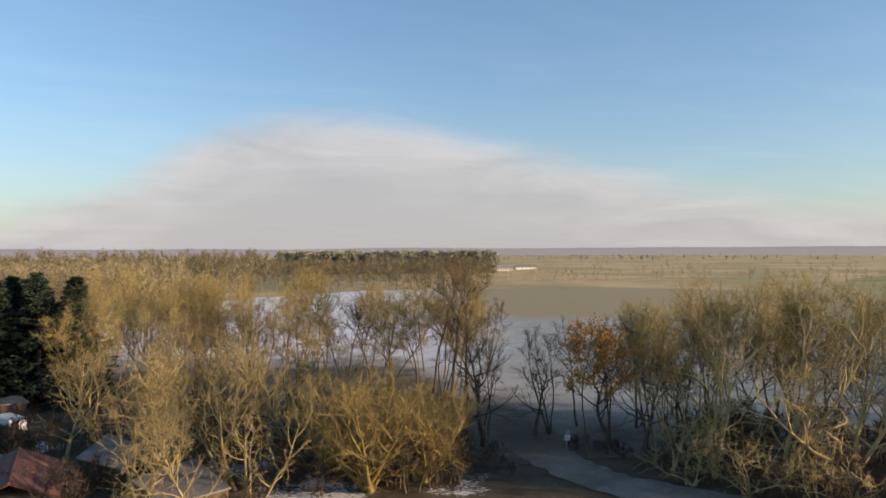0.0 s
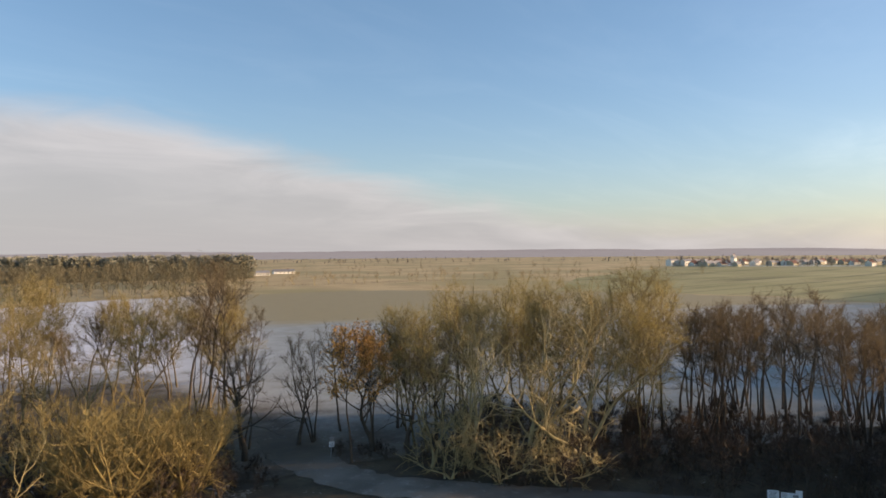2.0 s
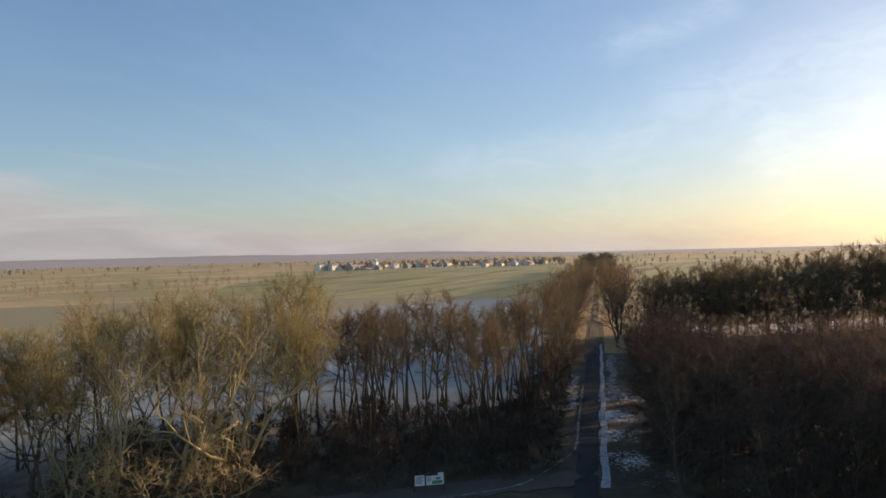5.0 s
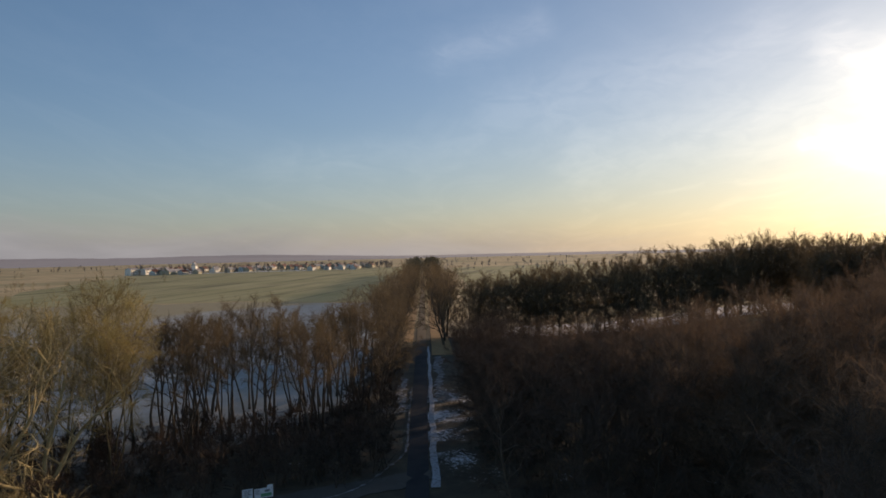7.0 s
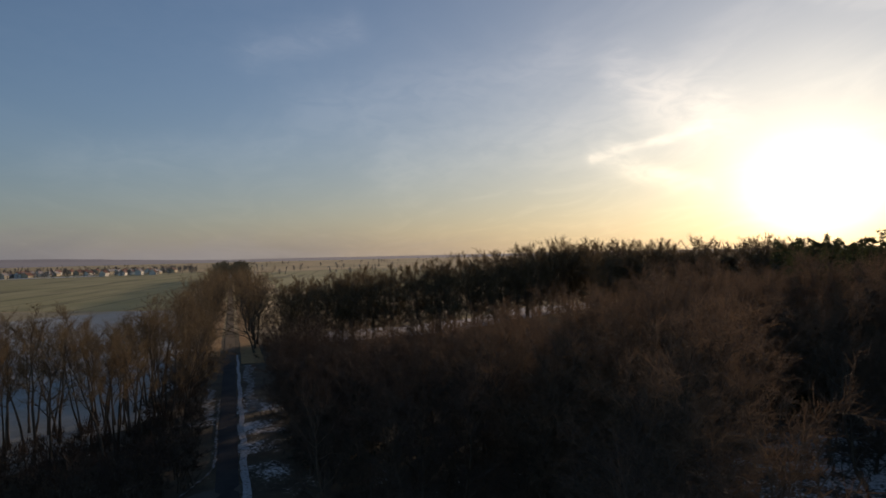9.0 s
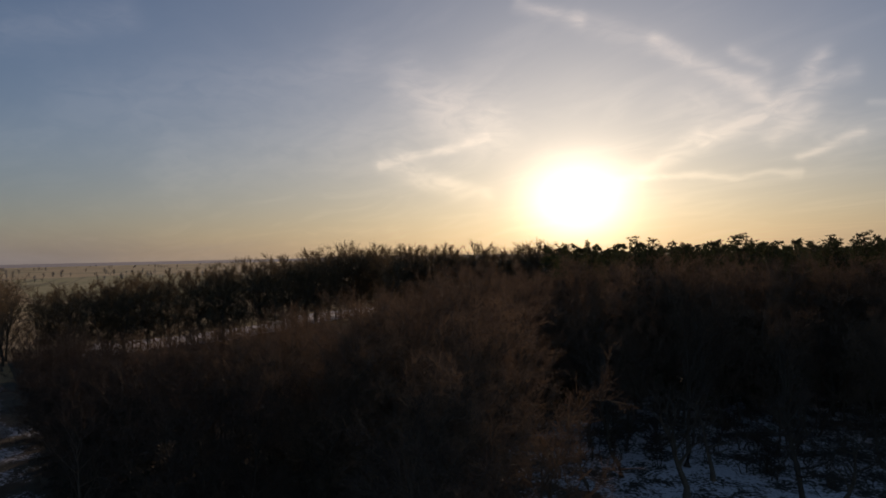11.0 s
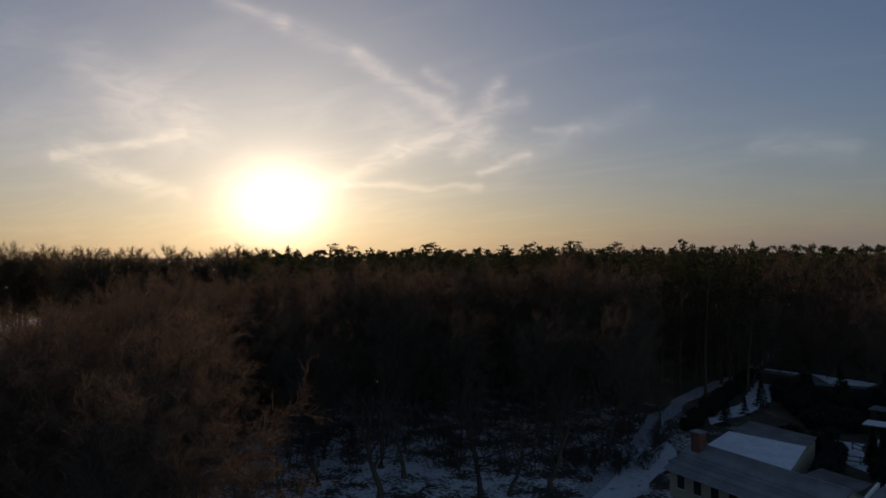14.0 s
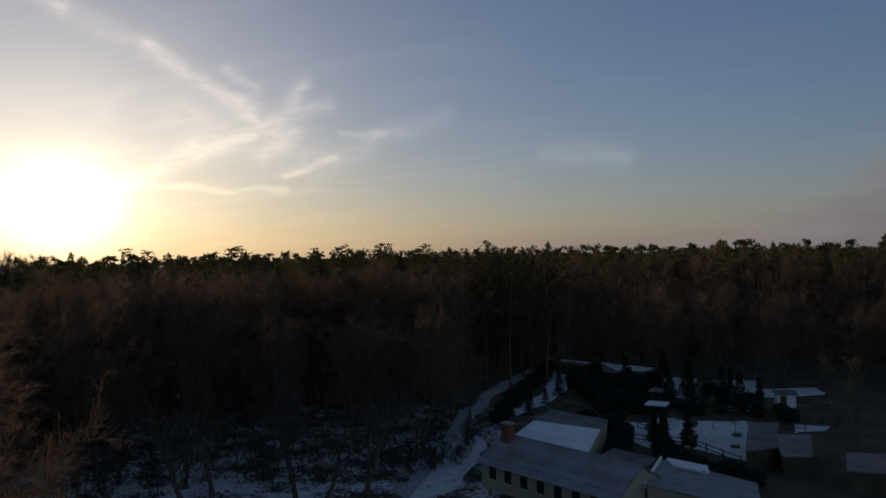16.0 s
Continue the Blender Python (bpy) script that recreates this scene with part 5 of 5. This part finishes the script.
parapet = thing("parapet_wall", "low white parapet between two roofs", "wall", place=pose(41.75, -61.9, 0, 0, 0, 21.8))
part("coping", block(-0.12, -4.5, 2.9, 0.12, 4.5, 3.55, 0.03), WHITE_WALL, parapet, "", pose(0, 0, 0, 0, 0, 0))
shed("garden_shed", [(45.3, -90.0), (42.6, -92.2), (38.5, -82.4), (40.1, -78.2)], 2.5, WOOD, FELT, "weathered garden shed with grey felt roof", 0.2)
shed("garden_shed", [(40.6, -86.5), (37.6, -89.5), (34.3, -81.5), (36.5, -79.5)], 2.4, WOOD, FELT, "brown garden shed with flat felt roof", 0.2)
shed("garden_shed", [(31.5, -84.0), (28.0, -86.5), (26.0, -80.5), (29.5, -78.5)], 2.5, WOOD, FELT, "brown garden shed beside a hedge", 0.2)
shed("garden_shed", [(88.8, -117.8), (77.0, -119.0), (76.2, -114.2), (82.5, -110.5)], 2.6, WOOD, FELT, "long low shed under a white snow roof", 0.2, 0.3, [(88.6, -117.6), (77.2, -118.6), (76.8, -115.6), (81.6, -112.5)])
shed("garden_shed", [(97.5, -116.5), (91.0, -117.6), (90.5, -114.8), (96.8, -114.0)], 2.5, WOOD, FELT, "small shed with snow along its roof", 0.2, 0.3, [(97.3, -116.3), (91.2, -117.3), (91.0, -116.2), (97.0, -115.4)])
shed("garden_shed", [(50.4, -116.0), (52.6, -114.2), (51.4, -112.2), (49.2, -114.0)], 2.3, SIGN_WHITE, FELT, "small white garden hut", 0.2)
shed("garden_shed", [(68.0, -104.0), (65.5, -104.6), (65.0, -102.4), (67.4, -101.8)], 2.2, WOOD, FELT, "little dark tool shed among conifers", 0.15)


def pavilion():
    top = thing("garden_pavilion", "open garden pavilion with a flat snow-covered roof", "pavilion", place=pose(60.6, -92.9, -0.1, 0, 0, 20))
    for x in (-1.3, 1.3):
        for y in (-1.3, 1.3):
            part("post", block(x - 0.06, y - 0.06, 0, x + 0.06, y + 0.06, 2.3, 0.01), WOOD, top)
    part("roof", block(-1.6, -1.6, 2.3, 1.6, 1.6, 2.42, 0.02), WOOD, top)
    part("snow_cover", block(-1.55, -1.55, 2.424, 1.55, 1.55, 2.54, 0.05), SNOW, top, "white snow on the roof")


pavilion()
# garden conifers, clipped columns and dark hedges
CYPRESS = Kind("cypress", "slim dark green column-shaped garden conifer", "conifer", [spruce_tree(s, 6, 0.02, 0.16, 12, 26) for s in (111, 112)], BARK_DARK, SPRUCE)
FIR = Kind("garden_fir", "dark green garden fir standing in snow", "conifer", [spruce_tree(s, 8, 0.03, 0.27, 12, 22) for s in (121, 122)], BARK_DARK, SPRUCE)
for x, y, s in ((54.4, -82.2, 0.8), (52.5, -81.5, 0.85), (53.4, -82.6, 0.7), (50.4, -83.7, 0.95), (61.8, -104.6, 1.15), (57.6, -109.5, 1.0), (52.2, -108.0, 0.9)):
    CYPRESS.plant(x, y, s, wide=1.35)
for x, y, s in ((70.1, -110.4, 0.95), (63.7, -101.5, 0.75), (54.1, -105.4, 0.8), (57.7, -101.7, 0.5), (82.0, -86.4, 0.36), (79.4, -86.0, 0.33), (80.0, -90.3, 0.36), (82.8, -97.3, 0.55), (76.6, -82.1, 0.4), (58.5, -108.5, 0.8), (66.5, -112.0, 0.8),
                (72.0, -103.0, 0.7), (77.0, -109.0, 0.8)):
    FIR.plant(x, y, s, wide=1.2)


def in_garden_bushes(x, y):
    """Inside the dark planting between the lane and the lawns."""
    ring = ((96.3, -119.1), (80.9, -126.5), (63.7, -95.5), (63.5, -88.0), (75.6, -94.7), (84.7, -102.5))
    odd = False
    for (ax, ay), (bx, by) in zip(ring, ring[1:] + ring[:1]):
        if (ay > y) != (by > y) and x < ax + (y - ay) * (bx - ax) / (by - ay):
            odd = not odd
    return odd


for x, y in scattered(rng, in_garden_bushes, (60, -130, 100, -84), 3.1):
    BUSH.plant(x, y, rng.uniform(0.5, 0.95), wide=1.4)
for x, y in ((63.2, -80.1), (61.6, -82.3), (58.7, -81.7), (57.0, -79.0), (60.4, -79.6), (65.0, -81.6), (62.6, -84.6), (47.0, -74.5), (45.2, -73.5), (43.0, -73.0), (41.1, -72.5), (39.1, -73.6), (40.4, -75.0), (37.4, -74.0), (47.8, -76.8), (50.2, -77.6), (51.0, -68.4), (52.8, -71.6), (54.8, -75.2)):
    BUSH.plant(x, y, rng.uniform(0.6, 0.9), wide=1.3, label="dark evergreen bush behind the annex")
for x, y in ((59.0, -99.5), (56.2, -103.1), (57.8, -99.9), (60.6, -100.6), (55.0, -107.5), (66.0, -104.5), (68.5, -108.0), (50.6, -104.5), (48.5, -106.8), (46.0, -104.0), (62.8, -97.8), (61.0, -112.5), (64.4, -115.5), (55.8, -112.0)):
    BUSH.plant(x, y, rng.uniform(0.5, 0.85), wide=1.2, label="dark rounded bush between snowy lawns")
for i in range(22):
    t = i / 21
    BUSH.plant(77.6 + 25 * t + rng.uniform(-0.8, 0.8), -76 - 42 * t + rng.uniform(-0.6, 0.6), rng.uniform(0.45, 0.75), wide=1.4, label="dark hedge bush along the snowy lane")
for i in range(16):
    t = i / 15
    THICKET.plant(68 - 28 * t, -101.5 - 3.0 * t + rng.uniform(-0.5, 0.5), rng.uniform(0.4, 0.65), label="leafless clipped hedge bush between gardens")
for x, y, s in ((68.5, -61.5, 0.8), (71.0, -64.0, 0.85), (73.4, -66.4, 0.8), (75.6, -68.6, 0.75)):
    THICKET.plant(x, y, s, label="brown leafless hedge bush beside the lane")
for x, y in scattered(rng, lambda x, y: math.hypot((x - 69.0) / 1.0, (y + 54.5) / 1.3) < 4.2, (62, -62, 77, -42), 2.0):
    THICKET.plant(x, y, rng.uniform(0.45, 0.7), label="low brown shrub in a round bed")
AVENUE.plant(80, -73, 0.5, 20, 1, label="bare spreading fruit tree beside the snowy lane")
for x, y, s in ((47.5, -90.5, 0.24), (52.0, -93.0, 0.26), (45.0, -95.0, 0.25), (57.0, -124, 0.5), (66, -121, 0.45), (77, -128, 0.5), (71, -126, 0.4), (46, -118, 0.5), (40, -112, 0.5), (36, -100, 0.45)):
    DARK.plant(x, y, s, label="small bare fruit tree in a snowy garden")
for x, y in scattered(rng, lambda x, y: 133 < polar(x, y)[0] < 168 and 138 < polar(x, y)[1] < 168, (20, -165, 120, -90), 8.0):
    FOREST.plant(x, y, rng.uniform(0.5, 0.75), label="dark bare tree at the end of the gardens")


def fence(a, b, label, h=1.1, gap=2.4):
    """A wooden fence of posts and two rails."""
    a, b = Vector(a), Vector(b)
    length = (b - a).length
    top = thing("garden_fence", label, "fence", place=pose(a.x, a.y, -0.1, 0, 0, math.degrees(math.atan2(b.y - a.y, b.x - a.x))))
    n = int(length / gap)
    for i in range(n + 1):
        x = i * length / n
        part("post", block(x - 0.06, -0.06, 0, x + 0.06, 0.06, h + 0.1, 0.01), WOOD, top)
    for z in (0.45, h - 0.1):
        part("rail", block(0, -0.1, z, length, -0.065, z + 0.12, 0.008), WOOD, top)


fence((57.5, -79.5), (50.0, -83.6), "dark wooden garden fence in the snow")
fence((50.0, -83.6), (41.5, -79.8), "dark wooden fence along a snowy lawn")
fence((59.5, -86.0), (54.5, -84.5), "dark wooden fence between two lawns")
fence((50.0, -99.2), (42.5, -100.5), "dark wooden fence at the end of a lawn")
# snowy lane that climbs past the gardens into the wood
ribbon("snowy_lane", smooth_line([(60.8, -46), (61.6, -47.3), (68.4, -57.4), (76.5, -67.3), (84.6, -77.8), (94.4, -93.7), (100.7, -107.4), (106.6, -121.6), (130, -160)], 6), ((2.3, 2.0), (0.9, 0.9)), 0.03, SNOW_VERGE, "trodden snow lane between hedges and wood", "lane", 1.2, 0.08, 8)
sheet("snow_patch", [(60.5, -45.0), (65.2, -52.6), (73.1, -63.8), (73.4, -68.0), (68.5, -65.4), (63.2, -57.1), (58.5, -49.6)], 0.046, SNOW_OLD, "open snow beside the lane and the house", "snow", 0.5, 1.5, 49)
for k, ring in enumerate(([(56.0, -95.8), (49.9, -101.2), (40.9, -81.8), (48.7, -82.6)], [(64.5, -88.4), (60.6, -90.0), (52.9, -78.8), (56.4, -80.1)], [(59.5, -93.6), (56.4, -95.6), (49.2, -82.6), (51.8, -81.1)],
                          [(99.5, -116.0), (97.6, -120.8), (84.8, -102.3), (79.8, -90.5), (77.4, -80.2), (82.2, -84.4), (86.0, -96.9)], [(79.2, -123.7), (73.4, -127.7), (62.2, -106.6), (70.2, -109.9)],
                          [(70.2, -128.4), (63.2, -132.2), (51.2, -107.0), (57.2, -104.8)], [(59.3, -124.7), (53.4, -132.2), (49.5, -126.8), (56.0, -117.9)], [(61.4, -93.7), (58.6, -95.3), (56.9, -91.2), (58.8, -90.3)], [(45.1, -103.1), (41.4, -105.2), (40.3, -102.4), (43.1, -98.1)])):
    sheet("snowy_lawn", ring, 0.05 + 0.004 * k, SNOW_OLD, "garden lawn under fresh snow", "lawn", 0.35, 1.5, 50 + k)
for k, (x, y, r) in enumerate(((48, -92, 0.7), (53, -89, 0.5), (45.5, -86.5, 0.6))):
    bed = thing("garden_bed", "small round garden bed with brown stalks in snow", "bed", place=pose(x, y, 0.05))
    part("rim", rod((0, 0, 0), (0, 0, 0.22), r, 14, r * 0.85), WOOD, bed)

# sheds and roofs by the lane in the north-west
shed("flat_roof_shed", [(-39.1, 73.7), (-32.7, 69.7), (-34.3, 78.1), (-41.0, 84.0)], 2.7, WOOD, FELT, "low shed with a grey felt roof under branches", 0.15, 0.3)
shed("flat_roof_shed", [(-29.9, 66.3), (-24.2, 59.6), (-20.2, 64.7), (-26.6, 73.6)], 2.7, WOOD, FELT, "low shed with two felt roof halves", 0.15, 0.3)
shed("flat_roof_shed", [(-40.0, 97.5), (-39.4, 94.5), (-35.0, 93.0), (-35.2, 96.8)], 2.4, WOOD, FELT, "little shed with frosted roof behind bushes", 0.1, 0.25)
shed("flat_roof_shed", [(-27.0, 90.0), (-26.4, 88.4), (-23.6, 90.6), (-24.2, 92.4)], 1.6, WOOD, FELT, "low wood store with a frosted cover", 0.1, 0.2, None, "shed", False)
shed("flat_roof_shed", [(-70.0, 103.5), (-66.0, 99.5), (-62.5, 103.0), (-66.5, 107.5)], 2.5, WOOD, FELT, "dark shed in the shade of spruces", 0.1)
shed("caravan", [(-62.5, 95.0), (-58.3, 92.2), (-57.0, 94.0), (-61.2, 97.0)], 2.2, SIGN_WHITE, SIGN_WHITE, "white caravan parked beside the sheds", 0.05, 0.05, None, "caravan")


def red_roof_house():
    top = thing("house", "small house with a rusty red tiled roof", "house", place=pose(-41.5, 66.5, -0.1, 0, 0, 118))
    part("wall", prism([(-6, -3.6), (6, -3.6), (6, 3.6), (-6, 3.6)], 0, 2.5), CREAM_WALL, top)
    for s in (-1, 1):
        slope = part("roof_slope", roof_slab(-6.4, 6.4, 0, 4.2, s * 4.0, 2.35), TILE_RED, top)
        for i in range(12):
            t0, t1 = i / 12, (i + 1.1) / 12
            part("tile_course", roof_slab(-6.38, 6.38, s * 4.0 * t0, 4.3 - 1.85 * t0, s * 4.0 * t1, 4.33 - 1.85 * t1, 0.04), TILE_RED, slope)
    part("ridge_cap", rod((-6.4, 0, 4.3), (6.4, 0, 4.3), 0.12), TILE_RED, top)
    for s in (-1, 1):
        window(top, -2.5 * s, -3.6, 0.9, 1.0, 1.2, (0, -1))


red_roof_house()
for x, y, s in ((-72, 110, 1.3), (-66, 112, 1.3), (-60, 112, 1.2), (-75, 104, 1.3), (-63, 118, 1.3), (-69, 117, 1.35), (-74, 118, 1.3), (-80, 112, 1.2), (-68, 126, 1.25), (-86, 120, 1.3), (-78, 128, 1.25), (-64.5, 119, 1.1), (-88, 108, 1.1), (-72, 109, 0.9), (-71, 114, 1.15), (-76, 121, 1.3), (-83, 115, 1.25)):
    SPRUCES.plant(x, y, s, wide=1.4)
for x, y in ((-57, 88), (-54.5, 86), (-52, 84.5), (-60, 90)):
    BUSH.plant(x, y, 0.9, wide=1.2, label="dark evergreen bush beside the sheds")


# ---- signs by the lane ----
def info_board():
    top = thing("information_board", "two white information panels on a dark wooden stand", "sign", place=pose(52.85, 53.3, -0.05, 0, 0, -36))
    for x in (-1.62, -0.42, 1.62):
        part("post", block(x - 0.06, -0.06, 0, x + 0.06, 0.06, 2.0, 0.01), WOOD, top)
    part("rail", block(-1.7, 0.07, 0.72, 1.7, 0.12, 0.84, 0.008), WOOD, top)
    left = part("panel", block(-1.54, -0.1, 0.75, -0.5, -0.07, 1.85, 0.008), SIGN_WHITE, top, "white panel with grey text bars")
    right = part("panel", block(-0.34, -0.1, 0.75, 1.54, -0.07, 1.72, 0.008), SIGN_WHITE, top, "white panel with a green picture")
    part("panel_corner", block(0.95, -0.1, 1.73, 1.54, -0.07, 2.0, 0.008), SIGN_WHITE, top)
    for i in range(6):
        part("text_bar", block(-1.42, -0.106, 1.66 - 0.13 * i, -0.66 - 0.1 * (i % 3), -0.101, 1.71 - 0.13 * i), FELT, left)
    part("picture", block(0.3, -0.106, 0.85, 1.4, -0.101, 1.2), SIGN_GREEN, right)
    part("picture", block(0.7, -0.106, 1.3, 1.2, -0.101, 1.55), TILE_GREY, right)
    for i in range(4):
        part("text_bar", block(-0.26, -0.106, 1.56 - 0.14 * i, 0.2, -0.101, 1.61 - 0.14 * i), FELT, right)


info_board()


def lane_sign():
    top = thing("road_sign", "small white sign on a leaning grey post beside the lane", "sign", place=pose(14.6, 85.8, -0.05, 0, -4, -170))
    part("post", rod((0, 0, 0), (0, 0, 2.6), 0.04), METAL, top)
    plate = part("plate", block(-0.34, 0.045, 1.35, 0.34, 0.07, 2.0, 0.01), SIGN_WHITE, top, "white plate with dark bars")
    part("plate", block(-0.28, 0.045, 2.05, 0.28, 0.07, 2.55, 0.01), TILE_GREY, top, "small grey plate")
    for i in range(3):
        part("text_bar", block(-0.24, 0.071, 1.5 + 0.15 * i, 0.24, 0.075, 1.54 + 0.15 * i), FELT, plate)


lane_sign()
for k in range(4):
    p = Vector((43.5, 60.6)) + Vector((0.86, -0.52)) * (2.1 * k)
    bollard = thing("wooden_post", "short wooden post beside the lane", "post", "lane posts", pose(p.x, p.y + 0.6, -0.05))
    part("stake", rod((0, 0, 0), (0, 0, 0.8), 0.07, 8, 0.06), WOOD, bollard)


# ---- the village and far buildings ----
def far_house(name, x, y, w, d, h, rise, turn, wall, roof, label, rows=1, cols=3):
    top = thing(name, label, "house", "village houses", pose(x, y, -0.3, 0, 0, turn))
    part("wall", block(-w / 2, -d / 2, 0, w / 2, d / 2, h), wall, top)
    for s in (-1, 1):
        part("roof_slope", roof_slab(-w / 2 - 0.4, w / 2 + 0.4, 0, h + rise, s * (d / 2 + 0.5), h - 0.2, 0.25), roof, top)
    for x0 in (-w / 2, w / 2 - 0.25):
        bm = bmesh.new()
        a = [bm.verts.new(p) for p in ((x0, -d / 2, h), (x0, d / 2, h), (x0, 0, h + rise - 0.25))]
        b = [bm.verts.new((v.co.x + 0.25, v.co.y, v.co.z)) for v in a]
        bm.faces.new(a), bm.faces.new(b[::-1])
        for i in range(3):
            j = (i + 1) % 3
            bm.faces.new((a[i], b[i], b[j], a[j]))
        part("gable", bm, wall, top)
    part("chimney", block(w * 0.2, -0.5, h + rise * 0.3, w * 0.2 + 0.9, 0.5, h + rise + 1.0), BRICK, top)
    for r in range(rows):
        for c in range(cols):
            cx = -w / 2 + w * (c + 0.5) / cols
            part("window", block(cx - 0.6, -d / 2 - 0.06, 1.0 + 2.8 * r, cx + 0.6, -d / 2 + 0.05, 2.4 + 2.8 * r), DARK_GLASS, top)
    return top


far_house("apartment_block", 713, 965, 20, 11, 9.5, 2.5, 15, WHITE_WALL, TILE_GREY, "white apartment block at the village edge", 3, 7)
far_house("apartment_block", 733, 960, 15, 11, 8.5, 2.5, 15, WHITE_WALL, TILE_GREY, "white apartment house beside open fields", 3, 5)
village = random.Random(23)
for i in range(64):
    a = radians(village.uniform(37.2, 54.5) if i > 9 else village.uniform(37.8, 41.2))
    r = village.uniform(1180, 1420) if i > 9 else village.uniform(1150, 1220)
    pale = village.random() < 0.55
    far_house("village_house", r * math.sin(a), r * math.cos(a), village.uniform(11, 18), village.uniform(9, 11), village.uniform(4.0, 6.2), village.uniform(3.0, 4.6), village.uniform(6, 26),
              WHITE_WALL if pale else CREAM_WALL, TILE_RED if village.random() < 0.45 else TILE_GREY, "white village house with a pitched roof" if pale else "cream village house with a pitched roof", 1, 3)
tower = far_house("church", 1190 * math.sin(radians(40.8)), 1190 * math.cos(radians(40.8)), 7, 7, 13, 6, 20, WHITE_WALL, TILE_GREY, "small white village church tower", 2, 1)
sheet("snow_strip", [(760, 900), (800, 868), (905, 780), (925, 800), (830, 880), (775, 925)], 0.12, SNOW, "strip of snow in front of the village", "snow", 2.0, 10.0, 91)
far_house("barn", 58, 850, 24, 14, 3.5, 2.5, 6, WHITE_WALL, TILE_GREY, "long pale barn with a frosted roof among far fields", 1, 8)
far_house("barn", 92, 905, 26, 12, 3.5, 2.5, 6, WHITE_WALL, TILE_GREY, "white farm building beside the far forest", 1, 5)
sheet("snowy_field", [(r * math.sin(radians(a)), r * math.cos(radians(a))) for a, r in ((64, 205), (70, 212), (76, 226), (80.5, 258), (84, 288), (87.5, 312), (88.5, 350), (84, 335), (80, 300), (76, 262), (70, 245), (66, 238))], 0.06, SNOW_OLD, "open snowy ground under the tree belt", "field", 2.0, 10.0, 92)
sheet("wheat_field", [(470, 250), (1000, 560), (1120, 420), (900, 160), (520, 90), (430, 170)], 0.06, WHEAT, "far green field of winter wheat behind the avenue", "field", 2.0, 20.0, 93)
